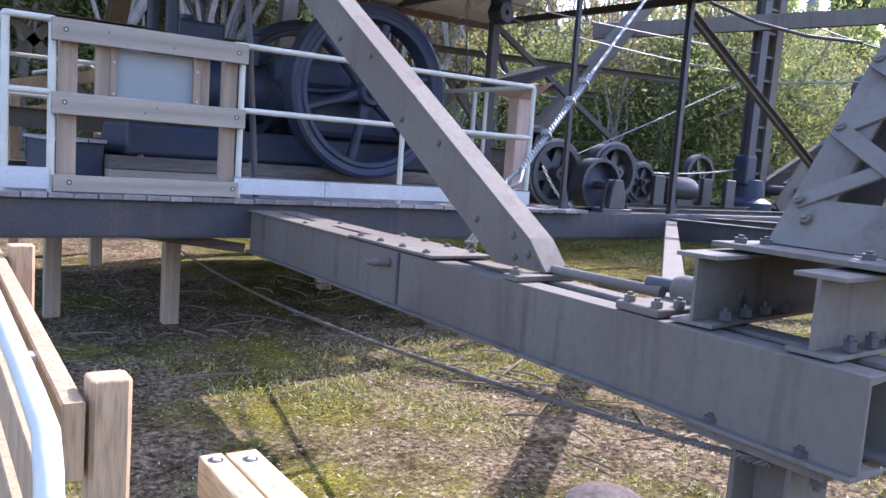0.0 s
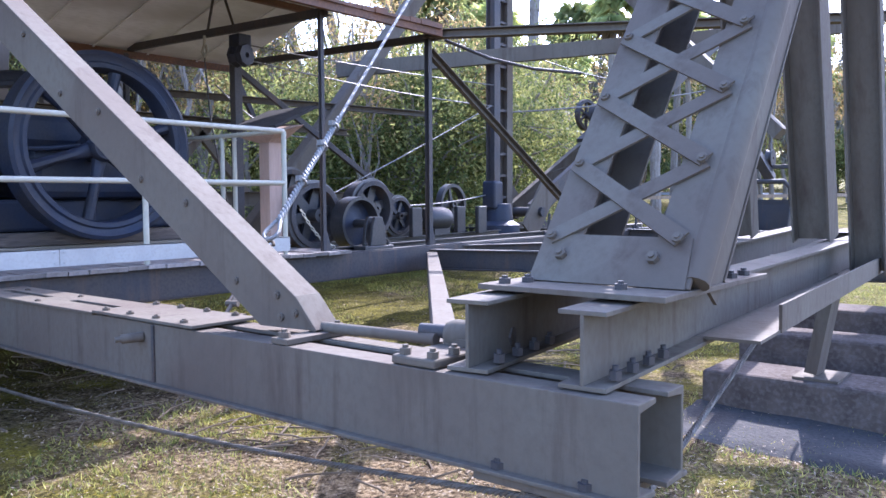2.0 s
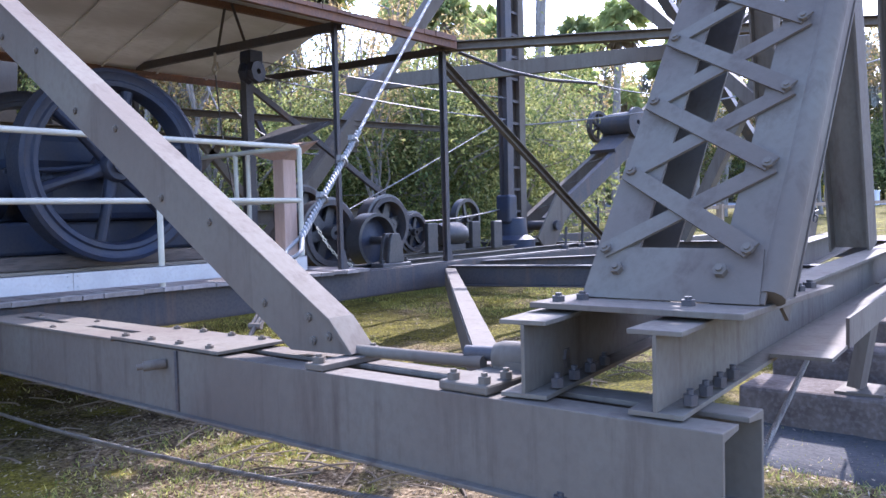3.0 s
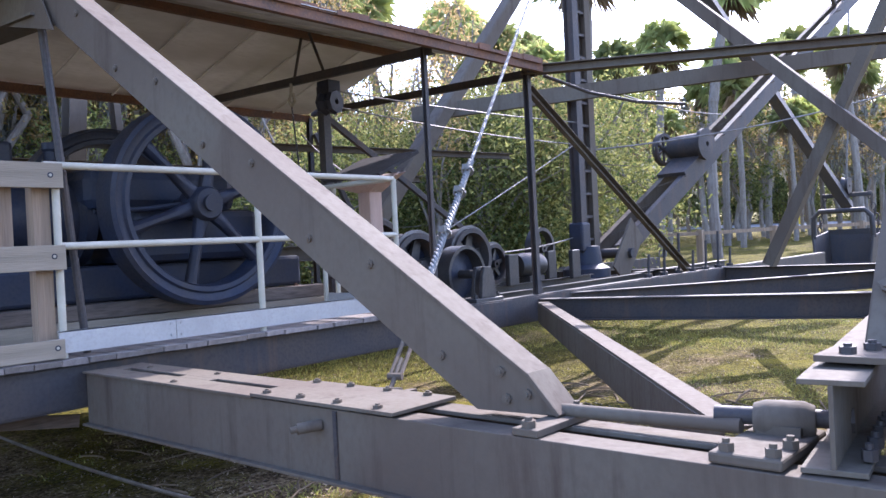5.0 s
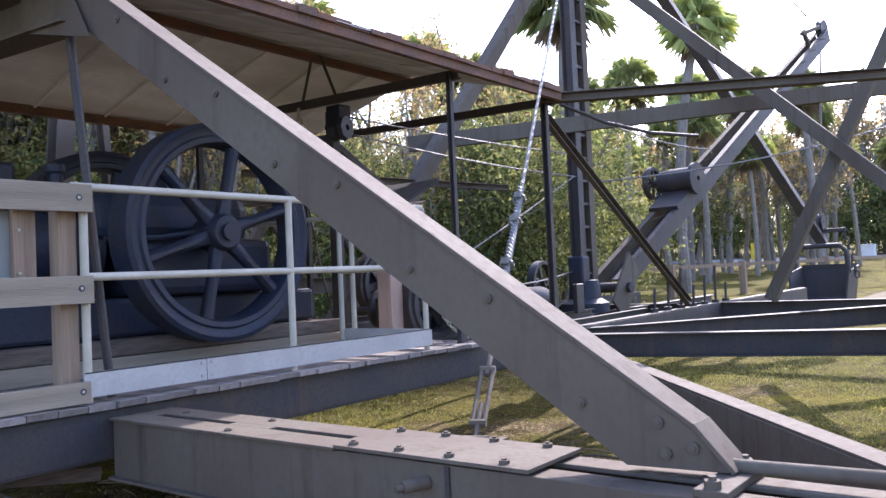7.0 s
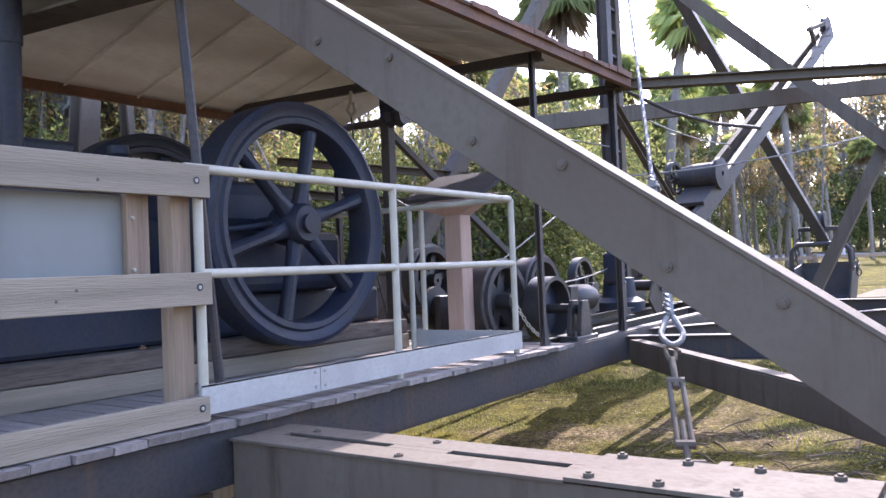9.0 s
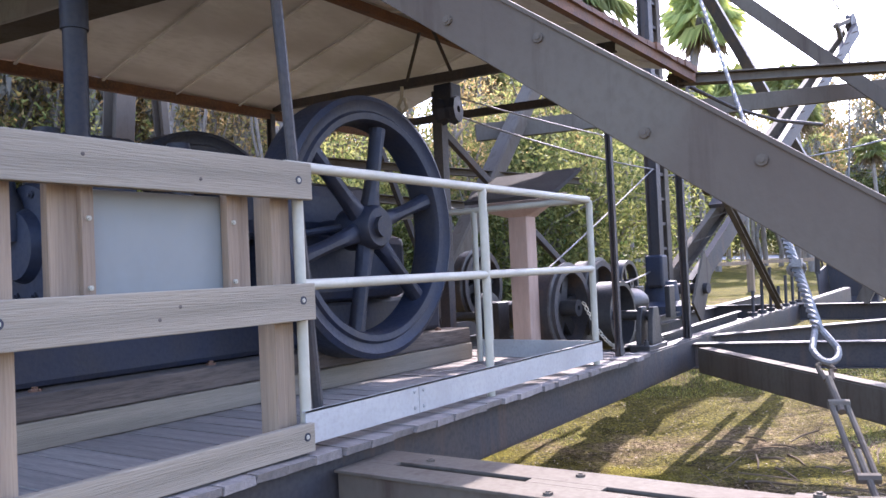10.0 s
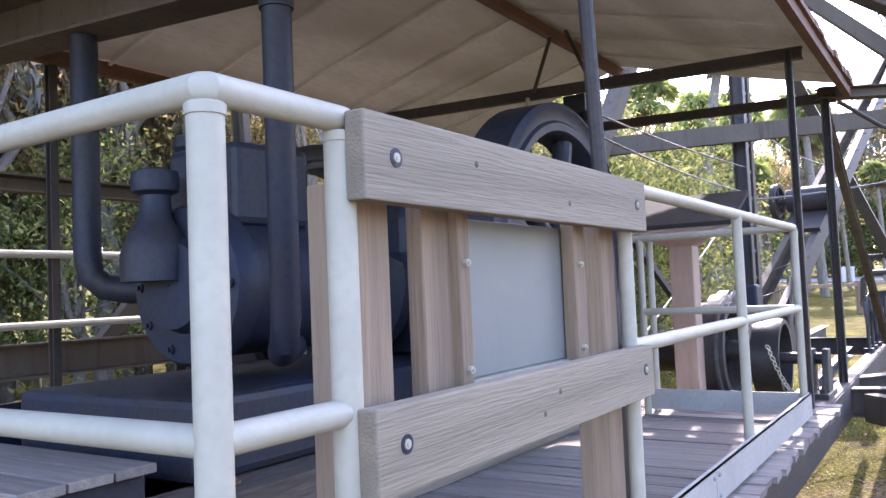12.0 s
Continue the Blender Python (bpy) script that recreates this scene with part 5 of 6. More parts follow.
build_shackle()
bmx = B()
tube(bmx, [(6.75, 5.5, 3.36), (7.2, 5.25, 3.2), (7.7, 5.0, 3.12), (8.2, 4.7, 3.1)], 0.018, 8)
tagged(part("hanging_cable", bmx, DARK, None, smooth=True), "black cable drooping from the upper beam", "cable")
for p, q, dr, r in (((5.3, 7.0, 3.15), (9.5, 6.8, 3.0), 0.05, 0.009), ((5.3, 7.0, 3.3), (9.6, 6.8, 3.3), 0.03, 0.008), ((9.9, 6.8, 2.95), (16.0, 3.0, 4.3), 0.2, 0.014), ((6.0, 6.9, 1.6), (9.4, 6.8, 3.0), 0.02, 0.008), ((7.4, 6.7, 1.62), (9.4, 6.9, 1.75), 0.03, 0.01),
                    ((9.7, 6.8, 9.3), (18.2, 5.8, 6.9), 0.1, 0.018), ((10.0, 6.85, 3.9), (13.5, 6.4, 3.7), 0.1, 0.01), ((5.4, 7.6, 2.95), (7.6, 8.2, 2.6), 0.25, 0.009), ((2.3, 7.2, 5.2), (9.6, 6.9, 8.4), 0.1, 0.012)):
    bmx = B()
    tube(bmx, sag(p, q, dr, 12), r, 6)
    tagged(part("guy_wire", bmx, ROPE, None, smooth=True), "thin dark wire strung between machine parts", "wire", "machine wires")


# ---------------------------------------------------------------- near timber ramp rail and supports
def build_ramp_rail():
    t = thing("ramp_rail", (0.3, 2.5, 0.05), "yellow pine ramp rail with bent white handrail", "ramp rail")
    for y, top in ((1.48, 1.2), (2.72, 1.27), (3.96, 1.33)):
        g = ground_z(0.3, y) - 0.05
        bm = B()
        sweep(bm, (0.318, y, g), (0.318, y, top), rect(0.07, 0.07, 0.008), (0, 1, 0))
        part("post", bm, FRESH, t, bevel=0.004)
    for z in (1.10, 0.86, 0.62):
        bm = B()
        sweep(bm, (0.255, 1.44, z), (0.255, 5.2, z + 0.2), rect(0.038, 0.14, 0.004))
        part("rail_board", bm, FRESH, t)
    bm = B()
    tube(bm, [(0.19, 1.22, 0.55), (0.19, 1.22, 0.98), (0.192, 1.235, 1.06), (0.195, 1.27, 1.12), (0.2, 1.34, 1.16), (0.2, 1.5, 1.175), (0.2, 5.2, 1.37)], 0.021, 14)
    part("handrail", bm, GALV, t, "bent white pipe handrail", smooth=True)
    bm = B()
    for y in (1.75, 3.2):
        box(bm, (0.2, y - 0.02, 1.13), (0.25, y + 0.02, 1.18))
    part("rail_bracket", bm, GALV, t)
    t = thing("low_rail", (0.61, 1.4, 0.0), "low yellow pine rail of two planks with recessed bolts", "rail")
    for x0, x1 in ((0.545, 0.597), (0.601, 0.672)):
        bm = B()
        box(bm, (x0, 1.0, 0.86), (x1, 1.668 - (x1 - 0.67) * 0.1, 0.95))
        part("timber", bm, FRESHY, t, bevel=0.005)
    bm = B()
    box(bm, (0.56, 1.15, -0.05), (0.66, 1.25, 0.858))
    part("post", bm, FRESH, t, bevel=0.005)
    for x, y in ((0.57, 1.635), (0.638, 1.612)):
        # flat black disc gives the recess its shade by colour; the plank stays uncut
        bm = B()
        lathe(bm, (x, y, 0.95), (0, 0, 1), [(0.003, -0.01), (0.0165, -0.01), (0.0165, 0.0008), (0.003, 0.0008)], 18)
        rc = part("bolt_recess", bm, BLACK, t)
        bm = B()
        lathe(bm, (x + 0.002, y - 0.002, 0.952), (0, 0, 1), [(0.001, -0.002), (0.0095, -0.002), (0.008, 0.0015), (0.001, 0.002)], 12)
        part("bolt_head", bm, GALV, rc)


build_ramp_rail()


def build_supports():
    for x, y in ((1.8, 6.45), (1.03, 7.05), (1.76, 9.2), (0.55, 6.9), (3.6, 7.4), (4.6, 8.6)):
        g = ground_z(x, y) - 0.05
        bm = B()
        box(bm, (x - 0.06, y - 0.06, g), (x + 0.06, y + 0.06, 0.99))
        tagged(part("deck_post", bm, WOODZ, None, bevel=0.006), "weathered square timber post under the deck", "post", "deck posts")
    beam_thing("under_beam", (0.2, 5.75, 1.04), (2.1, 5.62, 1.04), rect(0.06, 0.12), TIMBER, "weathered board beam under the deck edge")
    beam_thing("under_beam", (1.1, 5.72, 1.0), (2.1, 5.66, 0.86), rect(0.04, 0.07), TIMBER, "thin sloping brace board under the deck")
    t = thing("ramp_rail", (1.2, 9.8, 1.0), "yellow timber rail of the ramp on the far side", "ramp rail")
    for z0, z1 in ((2.03, 2.27), (1.72, 1.95)):
        bm = B()
        sweep(bm, (0.9, 9.9, z0), (1.95, 9.9, z1), rect(0.04, 0.13))
        part("rail_board", bm, FRESH, t)
    for x in (1.05, 1.45, 1.9):
        bm = B()
        box(bm, (x - 0.045, 9.86, 0.2), (x + 0.045, 9.95, 2.1 + 0.2 * (x - 1)))
        part("post", bm, FRESH, t)
    bm = B()
    tube(bm, [(1.2, 9.8, 2.2), (1.75, 9.8, 2.36), (1.85, 9.8, 2.3), (1.87, 9.8, 1.6)], 0.021, 10)
    part("handrail", bm, GALV, t, smooth=True)


build_supports()


def build_blocks():
    for x0, x1, y0, y1, z, lab in ((5.78, 6.3, -1.5, 2.33, 0.45, "long weathered grey concrete footing block"), (6.75, 7.2, -1.5, 2.4, 0.6, "grey concrete footing block behind the first"), (7.6, 8.1, -1.0, 2.3, 0.72, "far grey concrete footing block")):
        bm = B()
        box(bm, (x0, y0, ground_z(x0, y0) - 0.1), (x1, y1, z))
        tagged(part("footing_block", bm, MOSSY, None, bevel=0.025), lab, "concrete block", "footing blocks")
    t = thing("support_leg", (6.0, 1.55, 0.45), "grey steel support leg standing on a footing block", "column")
    bm = B()
    sweep(bm, (6.0, 1.58, 0.47), (6.1, 1.48, 1.16), channel(0.22, 0.08, 0.012), (1, 0, 0))
    part("leg", bm, STEEL, t)
    bm = B()
    box(bm, (5.84, 1.43, 0.452), (6.2, 1.72, 0.47))
    part("foot_plate", bm, STEEL, t)
    bm = B()
    xs = [4.95 + 0.1 * i for i in range(11)]
    ys = [2.35 - 0.25 * j for j in range(22)]
    g = [[bm.verts.new((x + (0.05 * noise.noise((y * 2, x, 3)) if i in (0, 10) else 0), y, ground_z(x, y) + (0.03 if 0 < i < 10 else -0.03) + 0.02 * noise.noise((x * 6, y * 6, 1)))) for y in ys] for i, x in enumerate(xs)]
    for i in range(10):
        for j in range(21):
            bm.faces.new((g[i][j], g[i][j + 1], g[i + 1][j + 1], g[i + 1][j]))
    tagged(part("gravel_strip", bm, GRAVEL, None, smooth=True), "strip of pale grey gravel beside the footing", "gravel", kind="structure")


build_blocks()


def build_boulder():
    bm = B()
    bmesh.ops.create_icosphere(bm, subdivisions=3, radius=0.16)
    for v in bm.verts:
        v.co *= 1 + 0.25 * noise.noise(v.co * 7)
        v.co = V(v.co.x * 1.3 + 2.72, v.co.y + 2.5, v.co.z * 0.45 + ground_z(2.7, 2.5) + 0.0)
    tagged(part("rock", bm, MOSSY, None, smooth=True), "rough grey limestone rock half sunk in grass", "rock")


build_boulder()


SAND = material("sandy_path", (0.2, 0.165, 0.11), 0.95, 0.0, (0.14, 0.115, 0.075), 0.5, 1.5, 20, 0.3, gloss=0.06)


def build_far_ground():
    def strip(name, pts, mat, label):
        bm = B()
        vs = [bm.verts.new((x, y, ground_z(x, y) + 0.02)) for x, y in pts]
        bm.faces.new(vs)
        tagged(part(name, bm, mat, None), label, "road", kind="structure")
    strip("road", [(50, -40), (56, -40), (56, 60), (50, 60)], ASPH, "pale asphalt park road beyond the lawn")
    strip("path", [(21.5, 5.9), (24.5, 5.6), (30, 0), (26, -2)], SAND, "pale sandy path across the lawn")
    t = thing("rail_fence", (24, 11, 0.8), "low weathered timber rail fence on the lawn", "fence")
    pts = [(17.5, 15.5), (20, 13), (22.5, 10.8), (24.2, 9.3), (26.0, 7.4), (28.5, 5.0)]
    for x, y in pts:
        g = ground_z(x, y)
        bm = B()
        box(bm, (x - 0.09, y - 0.09, g - 0.1), (x + 0.09, y + 0.09, g + 0.95))
        part("post", bm, WOODZ, t)
    for (x, y), (x2, y2) in zip(pts, pts[1:]):
        bm = B()
        sweep(bm, (x, y, ground_z(x, y) + 0.85), (x2, y2, ground_z(x2, y2) + 0.85), rect(0.12, 0.1))
        part("rail", bm, WOODZ, t)
    yellow = material("yellow_paint", (0.7, 0.5, 0.03), 0.5, 0, (0.6, 0.42, 0.03))
    for x, y in ((53.5, 13.6), (53.0, 17.5)):
        bm = B()
        g = ground_z(x, y)
        rod(bm, (x, y, g - 0.1), (x, y, g + 1.1), 0.17, 12)
        tagged(part("bollard", bm, yellow, None, smooth=True), "yellow painted steel bollard by the road", "bollard", "road bollards")
    # small white cabinet at the edge of the road
    x, y = 49.8, 10.4
    g = ground_z(x, y)
    white = material("white_paint", (0.75, 0.76, 0.77), 0.5, 0, (0.66, 0.66, 0.67))
    t = thing("utility_cabinet", (x, y, g), "small white utility cabinet by the park road", "cabinet")
    bm = B()
    box(bm, (x - 0.3, y - 0.4, g - 0.05), (x + 0.3, y + 0.4, g + 0.75))
    part("body", bm, white, t, bevel=0.03)
    bm = B()
    box(bm, (x - 0.34, y - 0.44, g + 0.752), (x + 0.34, y + 0.44, g + 0.81))
    part("lid", bm, white, t, bevel=0.02)


build_far_ground()


# ---------------------------------------------------------------- plants
def cards(name, centres, size, mat, rng, droop=0.0, long=1.6):
    """Many small pointed leaves as one mesh."""
    n = len(centres)
    d = rng.normal(size=(n, 3))
    d[:, 2] -= droop
    d /= np.linalg.norm(d, axis=1)[:, None]
    e = np.cross(d, rng.normal(size=(n, 3)))
    e /= np.linalg.norm(e, axis=1)[:, None]
    s = size * rng.uniform(0.6, 1.4, size=(n, 1))
    a = centres - d * s * long * 0.6 + e * s * 0.55
    b = centres + d * s * long
    c = centres - d * s * long * 0.6 - e * s * 0.55
    verts = np.stack([a, b, c], 1).reshape(-1, 3)
    faces = np.arange(3 * n).reshape(-1, 3)
    me = bpy.data.meshes.new(name)
    me.from_pydata(verts.tolist(), [], faces.tolist())
    me.materials.append(mat)
    return me


def clumps(rng, n, per, centre, spread, r):
    """Points gathered in uneven clumps inside an ellipsoid."""
    c = rng.normal(size=(n, 3))
    c /= np.linalg.norm(c, axis=1)[:, None]
    c *= rng.uniform(0.35, 1.0, size=(n, 1)) ** 0.6
    c = c * np.array(spread) + np.array(centre)
    rr = r * rng.uniform(0.5, 1.3, size=(n, 1, 1))
    return (c[:, None, :] + rng.normal(size=(n, per, 3)) * rr).reshape(-1, 3), c


def limb_mesh(rng, height, r, crowns):
    bm = B()
    bend = [V(0, 0, -0.2)]
    for i in range(1, 7):
        bend.append(V(rng.normal() * 0.12 * i * height / 12, rng.normal() * 0.12 * i * height / 12, height * 0.72 * i / 6))
    for i, (a, b) in enumerate(zip(bend, bend[1:])):
        r0, r1 = r * (1 - 0.13 * i), r * (1 - 0.13 * (i + 1))
        sweep(bm, a, b, ring(r0, 9), (1, 0, 0), r1 / r0)
    for c in crowns:
        k = rng.integers(2, 6)
        p = bend[k].lerp(bend[k + 1], rng.uniform(0, 1))
        q = V(*c)
        m = p.lerp(q, 0.5) + V(rng.normal() * 0.2, rng.normal() * 0.2, rng.uniform(0, 0.4))
        rr = r * 0.32
        sweep(bm, p, m, ring(rr, 6), (1, 0, 0), 0.7)
        sweep(bm, m, q, ring(rr * 0.7, 6), (1, 0, 0), 0.3)
    return bm


def build_tree(name, label, seed, height, wide, n, per, leaf, mat, moss=0, low=0.35):
    rng = np.random.default_rng(seed)
    t = thing(name, (0, 0, 0), label, "tree", "woodland trees")
    pts, cs = clumps(rng, n, per, (0, 0, height * (0.5 + low / 2)), (wide, wide, height * (1 - low) / 2), 0.32)
    bm = limb_mesh(rng, height, 0.012 * height + 0.05, cs[:14])
    part("trunk", bm, BARK, t, smooth=True)
    ob = new("crown", cards("crown", pts, leaf, mat, rng))
    ob.parent = t
    if moss:
        mp = []
        for c in cs[:moss]:
            L = rng.uniform(0.5, 1.3)
            k = 60
            q = np.repeat(c[None, :], k, 0) + rng.normal(size=(k, 3)) * 0.12
            q[:, 2] -= rng.uniform(0, L, size=k)
            mp.append(q)
        ob = new("moss", cards("moss", np.concatenate(mp), 0.09, MOSS, rng, 3.0, 2.2))
        ob.parent = t
        ob["label"], ob["kind"] = "hanging grey moss", "stuff"
    return t


def build_palm(seed, height, lean):
    rng = np.random.default_rng(seed)
    t = thing("cabbage_palm", (0, 0, 0), "tall cabbage palm with fan leaves and shaggy skirt", "palm tree", "palms")
    bm = B()
    pts = []
    for i in range(13):
        f = i / 12
        pts.append(V(lean * f * f, 0.3 * lean * math.sin(f * 3), height * f - 0.2))
    for i, (a, b) in enumerate(zip(pts, pts[1:])):
        w = 0.155 - 0.03 * (i / 12) + 0.012 * (i % 2)
        sweep(bm, a, b, ring(w, 10), (1, 0, 0), 0.95)
    part("trunk", bm, BARK, t, smooth=True)
    top = pts[-1]
    green, dead = B(), B()
    for i in range(38):
        el = rng.uniform(-0.6, 1.4) if i < 30 else rng.uniform(-1.4, -1.0)
        az = i * 2.399 + rng.uniform(-0.2, 0.2)
        bm2 = green if el > -0.75 else dead
        d = V(math.cos(az) * math.cos(el), math.sin(az) * math.cos(el), math.sin(el))
        stalk = rng.uniform(0.35, 0.7) if el > -0.9 else 0.25
        hub = top + d * stalk
        _, s, u = basis(d)
        sweep(bm2, top, hub, rect(0.03, 0.02))
        n = 15
        size = rng.uniform(0.65, 0.95)
        for k in range(n):
            a = (k - (n - 1) / 2) / n * 3.0 + rng.uniform(-0.05, 0.05)
            dr = (d * math.cos(a) + s * math.sin(a)).normalized()
            tip = hub + dr * size * rng.uniform(0.85, 1.1) - V(0, 0, 0.5 * size * (0.5 + abs(math.sin(a))))
            mid = hub + dr * size * 0.55 - V(0, 0, 0.05)
            w = dr.cross(u).normalized() * 0.014
            v0, v1, v2, v3 = bm2.verts.new(hub), bm2.verts.new(mid + w), bm2.verts.new(tip), bm2.verts.new(mid - w)
            bm2.faces.new((v0, v1, v2))
            bm2.faces.new((v0, v2, v3))
    part("leaves", green, PALM, t)
    part("skirt", dead, DEAD, t, "brown dead fronds")
    return t


def put(src, x, y, s, rz, first):
    m = Matrix.LocRotScale((x, y, ground_z(x, y) - 0.03), Euler((0, 0, rz)), None)
    if first:
        src.matrix_basis = m @ Matrix.Scale(s, 4)
        return src
    c = copy_thing(src, m)
    c.scale = (s, s, s)
    return c


def plant(sources, spots):
    for k, x, y, s, rz in spots:
        put(sources[k], x, y, s, rz, False)
    for src in sources:
        for o in list(src.children_recursive) + [src]:
            bpy.data.objects.remove(o)


def build_woods():
    rnd = random.Random(21)
    trees = [build_tree("broadleaf_tree", "green broadleaf tree with an uneven leafy crown", 1, 8.0, 2.4, 100, 140, 0.042, LEAF, 0, 0.2),
             build_tree("broadleaf_tree", "oak hung with grey moss and thin foliage", 2, 9.5, 2.9, 90, 110, 0.043, LEAFY, 40, 0.35),
             build_tree("understory_shrub", "dense green understory shrub", 3, 4.2, 1.9, 90, 150, 0.034, LEAF, 0, 0.05),
             build_tree("broadleaf_tree", "half-bare tree with yellowing leaves and moss", 4, 8.5, 2.2, 80, 110, 0.042, LEAFY, 30, 0.25),
             build_tree("slender_tree", "slender pale trunk with thin sparse foliage", 9, 9.0, 1.1, 40, 60, 0.045, LEAFY, 0, 0.45),
             build_tree("broadleaf_tree", "distant green broadleaf tree beyond the road", 12, 8.0, 2.4, 80, 36, 0.09, LEAF, 0, 0.2),
             build_tree("broadleaf_tree", "distant moss-hung oak beyond the road", 13, 9.5, 2.9, 80, 30, 0.09, LEAFY, 25, 0.3),
             build_tree("understory_shrub", "distant green shrub at the wood's edge", 14, 4.2, 1.9, 70, 36, 0.08, LEAF, 0, 0.05)]
    spots = []
    # belt behind the machine: tall towards the far side, low towards the lawn
    for i in range(70):
        b = radians(rnd.uniform(31, 118))
        tall = b > radians(57)
        k = rnd.choice((0, 1, 2, 3, 1, 2)) if tall else rnd.choice((0, 2, 2, 2, 3, 2))
        d = rnd.uniform(12.5, 19) if k == 2 else rnd.uniform(15, 24)
        sc = rnd.uniform(0.8, 1.1) if tall or k == 2 else rnd.uniform(0.5, 0.68)
        spots.append((k, 1.5 + d * math.cos(b), 2 + d * math.sin(b), sc, rnd.uniform(0, 6.3)))
    for i in range(26):
        b = radians(33 + 86 * i / 25 + rnd.uniform(-1.5, 1.5))
        d = rnd.uniform(25, 33)
        spots.append((rnd.choice((0, 1, 3)), 1.5 + d * math.cos(b), 2 + d * math.sin(b), rnd.uniform(1.0, 1.3) if b > radians(57) else rnd.uniform(0.6, 0.85), rnd.uniform(0, 6.3)))
    for i in range(64):
        b = radians(rnd.uniform(31, 118))
        d = rnd.uniform(11.5, 20)
        spots.append((4, 1.5 + d * math.cos(b), 2 + d * math.sin(b), rnd.uniform(0.8, 1.1) if b > radians(57) else rnd.uniform(0.5, 0.85), rnd.uniform(0, 6.3)))
    # woods beyond the road
    for i in range(54):
        b = radians(-14 + 50 * i / 53 + rnd.uniform(-0.6, 0.6))
        d = rnd.uniform(60, 76)
        spots.append((rnd.choice((5, 6, 5, 6)), d * math.cos(b), 2 + d * math.sin(b), rnd.uniform(0.9, 1.45), rnd.uniform(0, 6.3)))
        if i % 2:
            spots.append((7, (d - 4) * math.cos(b), 2 + (d - 4) * math.sin(b), rnd.uniform(1.0, 1.5), rnd.uniform(0, 6.3)))
    for i in range(46):
        b = radians(-12 + 50 * i / 45 + rnd.uniform(-0.8, 0.8))
        d = rnd.uniform(58, 61)
        spots.append((7, d * math.cos(b), 2 + d * math.sin(b), rnd.uniform(0.9, 1.5), rnd.uniform(0, 6.3)))
    for i in range(24):
        b = radians(12 + 22 * i / 23 + rnd.uniform(-0.6, 0.6))
        d = rnd.uniform(36, 48)
        spots.append((rnd.choice((6, 4, 4, 5)), d * math.cos(b), 2 + d * math.sin(b), rnd.uniform(0.6, 0.95), rnd.uniform(0, 6.3)))
    # open park behind and beside the walk
    for i in range(16):
        b = radians(125 + 215 * i / 15 + rnd.uniform(-2, 2))
        d = rnd.uniform(48, 60)
        spots.append((rnd.choice((5, 6)), d * math.cos(b), 2 + d * math.sin(b), rnd.uniform(1.0, 1.3), rnd.uniform(0, 6.3)))
    plant(trees, spots)
    palms = [build_palm(5, 8.0, 0.5), build_palm(6, 8.0, -0.3), build_palm(7, 8.0, 0.9)]
    spots = []
    for x, y, top in ((21.4, 22.3, 10.3), (21.3, 19.5, 9.6), (25.0, 17.9, 8.9), (17.4, 11.2, 8.6), (25.3, 13.35, 8.2), (30.8, 13.3, 8.6), (43.3, 13.9, 11.2), (24.2, 10.98, 9.6), (38.9, 10.8, 8.5), (28.2, 16.6, 7.2), (19.0, 14.4, 6.8), (33.0, 15.0, 8.0), (35, 9.5, 9.0), (29.5, 12.2, 7.0), (15.9, 13.2, 6.6), (14.0, 16.0, 8.0), (47, 12, 10.5), (36, 13.5, 9.2), (40, 16, 10), (31, 18.5, 9.5), (11.5, 17.5, 8.2), (5.5, 18.0, 8.5), (38, 12.4, 7.0), (33.5, 11.6, 6.2), (42, 9.4, 6.8), (45, 11, 7.6), (36.5, 15.4, 6.6), (41, 12.6, 7.4), (31.5, 16, 6.4), (46, 8.2, 7.2)):
        spots.append((rnd.randrange(3), x, y, (top - ground_z(x, y)) / 8.0, rnd.uniform(0, 6.3)))
    plant(palms, spots)


build_woods()


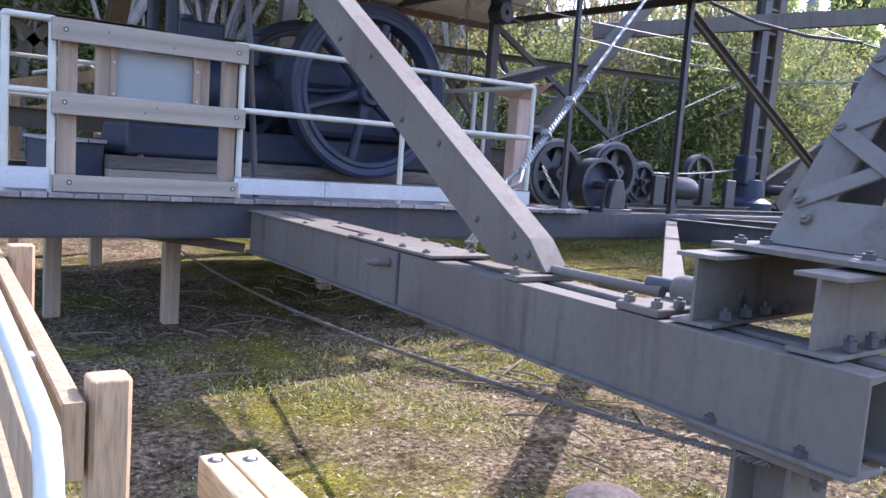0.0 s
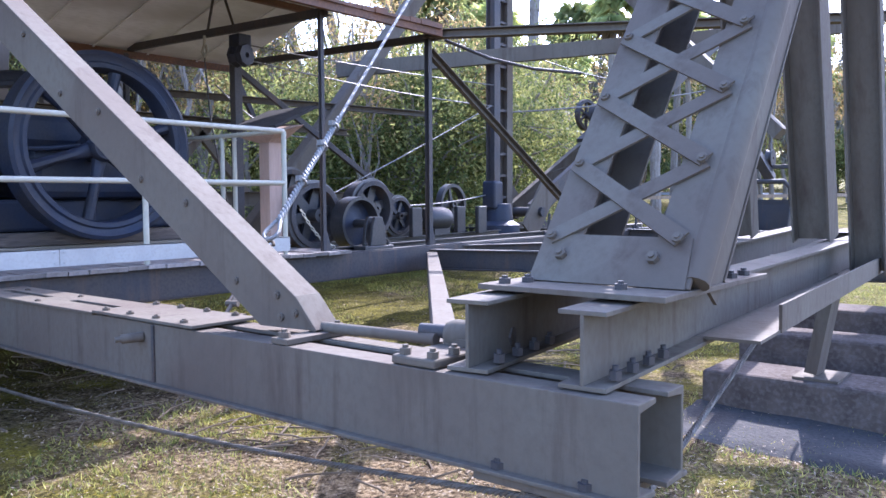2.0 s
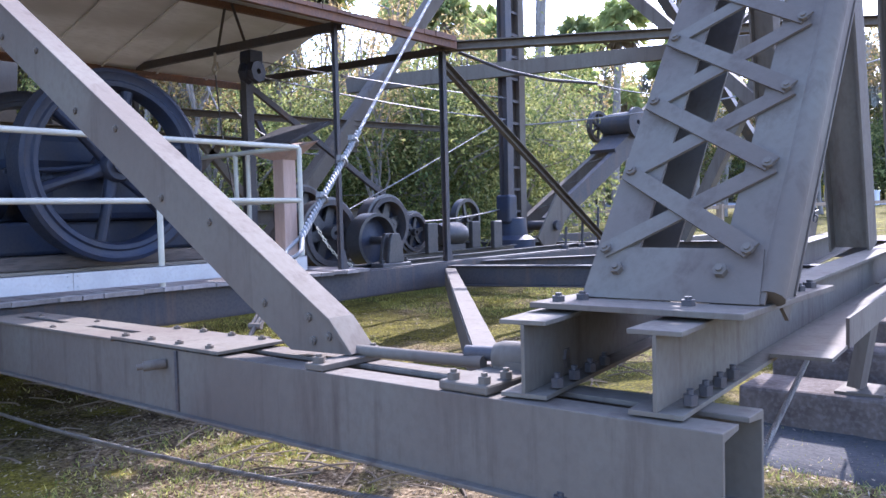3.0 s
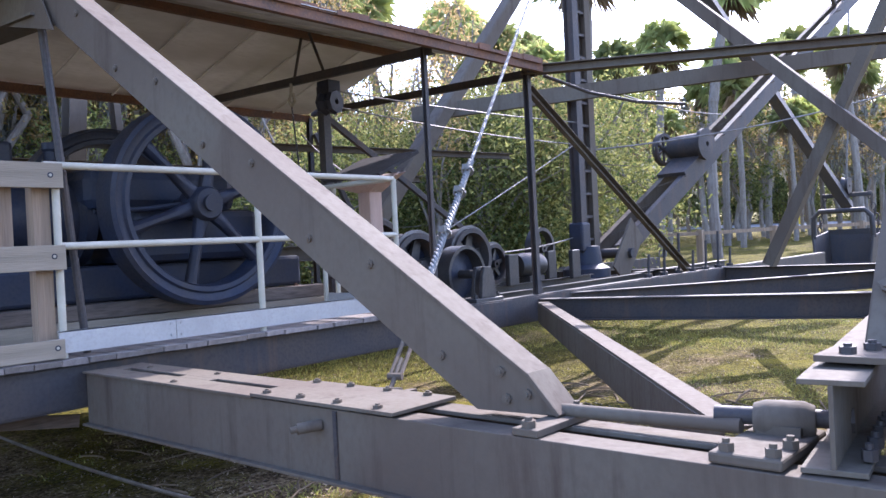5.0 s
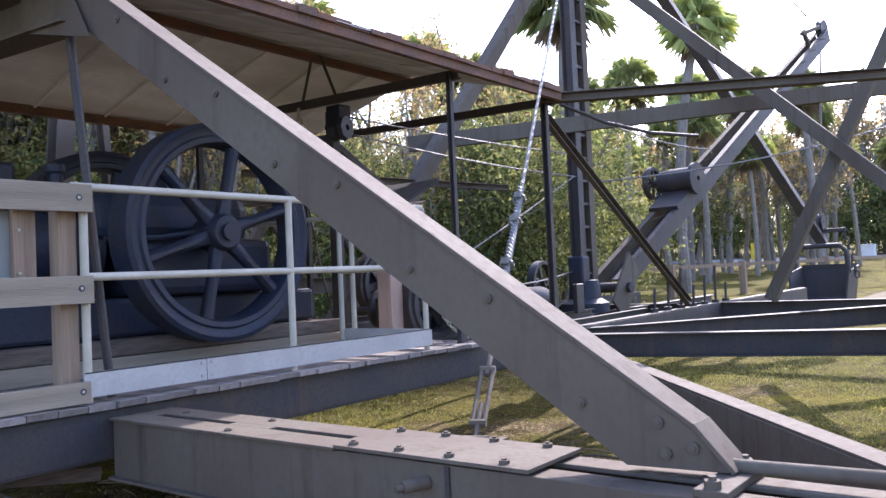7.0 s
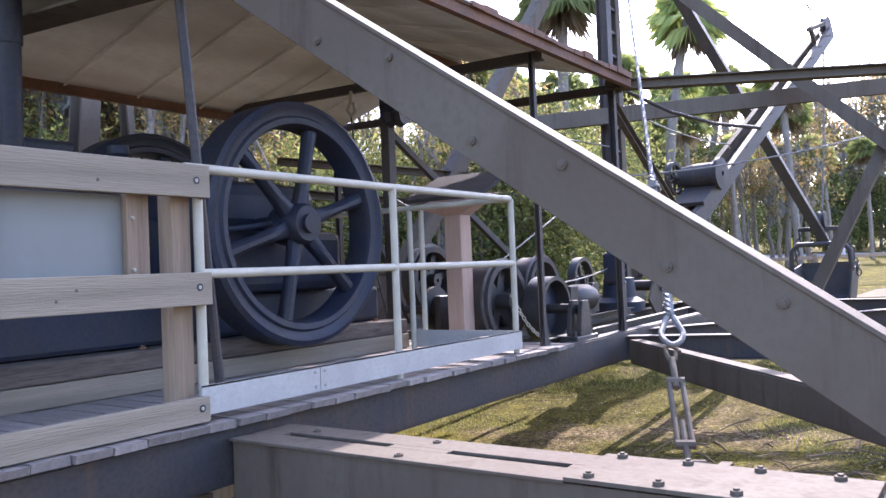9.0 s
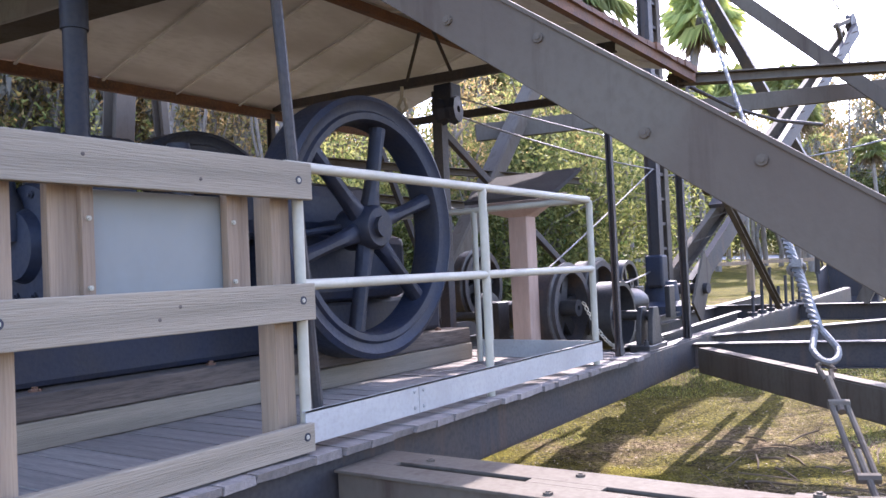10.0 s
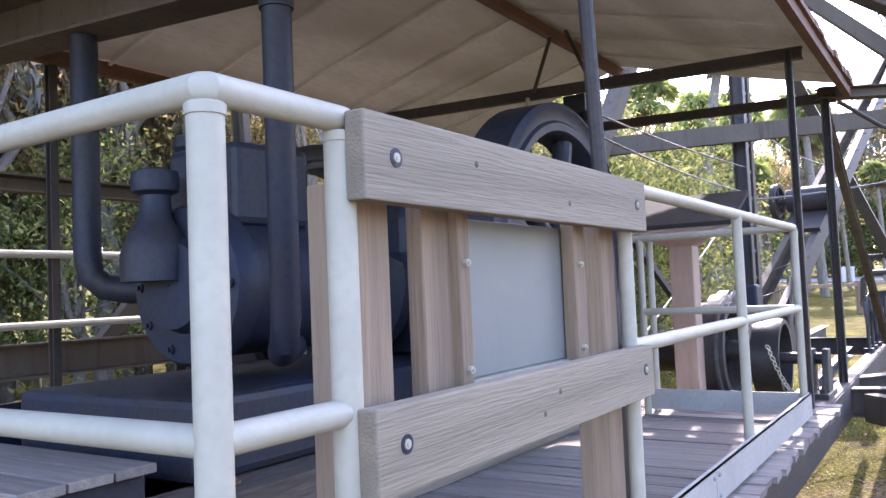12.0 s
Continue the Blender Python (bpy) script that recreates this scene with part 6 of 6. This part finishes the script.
# ---------------------------------------------------------------- ground cover
def scatter():
    rng = np.random.default_rng(11)
    # grass blades, denser near the walk
    n = 95000
    x = rng.uniform(0.9, 13, n)
    y = rng.uniform(-0.5, 9.5, n)
    keep = np.array([noise.noise((a * 0.55, b * 0.55, 7.3)) + 0.35 * noise.noise((a * 2, b * 2, 1)) for a, b in zip(x, y)]) > 0.42 - 0.07 * x
    shade = (y > 5.5) & (x < 5.6)
    keep &= ~shade | (rng.uniform(size=n) < 0.1)
    x, y = x[keep], y[keep]
    n = len(x)
    # leafy tufts on the litter by the walk
    m, per = 1000, 14
    tx, ty = rng.uniform(0.6, 5.5, m), rng.uniform(0.8, 5.6, m)
    keep = np.array([noise.noise((a * 0.8, b * 0.8, 2.2)) for a, b in zip(tx, ty)]) > rng.uniform(-0.15, 0.45, m)
    tx, ty = tx[keep], ty[keep]
    x = np.concatenate([x, (tx[:, None] + rng.normal(size=(len(tx), per)) * 0.025).ravel()])
    y = np.concatenate([y, (ty[:, None] + rng.normal(size=(len(tx), per)) * 0.025).ravel()])
    n = len(x)
    base = np.stack([x, y, -0.03 + 0.029 * x + 0.02 * y + 0.0], 1)
    tip = base + np.stack([rng.normal(size=n) * 0.022, rng.normal(size=n) * 0.022, rng.uniform(0.012, 0.045, n)], 1)
    w = rng.normal(size=(n, 3)) * np.array([1, 1, 0])
    w /= np.linalg.norm(w, axis=1)[:, None]
    w *= rng.uniform(0.003, 0.0065, (n, 1))
    verts = np.stack([base - w, base + w, tip], 1).reshape(-1, 3)
    me = bpy.data.meshes.new("grass")
    me.from_pydata(verts.tolist(), [], np.arange(3 * n).reshape(-1, 3).tolist())
    me.materials.append(GRASS)
    tagged(new("grass", me), "short thin yellow-green grass blades", "grass", kind="stuff")
    # dry leaves and bark flakes
    n = 60000
    x = rng.uniform(0.9, 12, n)
    y = rng.uniform(-0.5, 8.5, n)
    keep = (x + 0.5 * y < 7) | (rng.uniform(size=n) < 0.3)
    x, y = x[keep], y[keep]
    n = len(x)
    c = np.stack([x, y, -0.03 + 0.029 * x + 0.02 * y + 0.02 + rng.uniform(-0.008, 0.012, n)], 1)
    d = rng.normal(size=(n, 3)) * np.array([1, 1, 0.25])
    d /= np.linalg.norm(d, axis=1)[:, None]
    e = np.cross(d, np.array([0, 0, 1.0]) + rng.normal(size=(n, 3)) * 0.3)
    e /= np.linalg.norm(e, axis=1)[:, None]
    s = rng.uniform(0.004, 0.02, (n, 1))
    verts = np.stack([c - d * s, c + e * s * 0.28, c + d * s, c - e * s * 0.28], 1).reshape(-1, 3)
    me = bpy.data.meshes.new("leaf_litter")
    me.from_pydata(verts.tolist(), [], np.arange(4 * n).reshape(-1, 4).tolist())
    me.materials.append(LITTER)
    tagged(new("leaf_litter", me), "dry brown leaves and bark flakes on the ground", "leaf litter", kind="stuff")
    # fallen sticks
    rnd = random.Random(5)
    bm = B()
    for i in range(260):
        if i < 180:
            cx, cy = rnd.uniform(2.9, 7.2), rnd.uniform(2.8, 5.4)
        else:
            cx, cy = rnd.uniform(1.0, 5.0), rnd.uniform(4.9, 8.0)
        a = rnd.uniform(0, 6.3)
        L = rnd.uniform(0.1, 0.5)
        p = V(cx, cy, ground_z(cx, cy) + 0.015)
        q = p + V(math.cos(a) * L, math.sin(a) * L, rnd.uniform(0, 0.07))
        m = p.lerp(q, 0.5) + V(rnd.uniform(-0.02, 0.02), rnd.uniform(-0.02, 0.02), 0.01)
        tube(bm, [p, p.lerp(m, 0.5) + V(rnd.uniform(-0.01, 0.01), 0, 0.003), m, q], rnd.uniform(0.003, 0.009), 5)
    ob = part("fallen_sticks", bm, TWIG, None)
    tagged(ob, "scattered fallen sticks and dead palm stalks", "sticks", kind="stuff")


scatter()
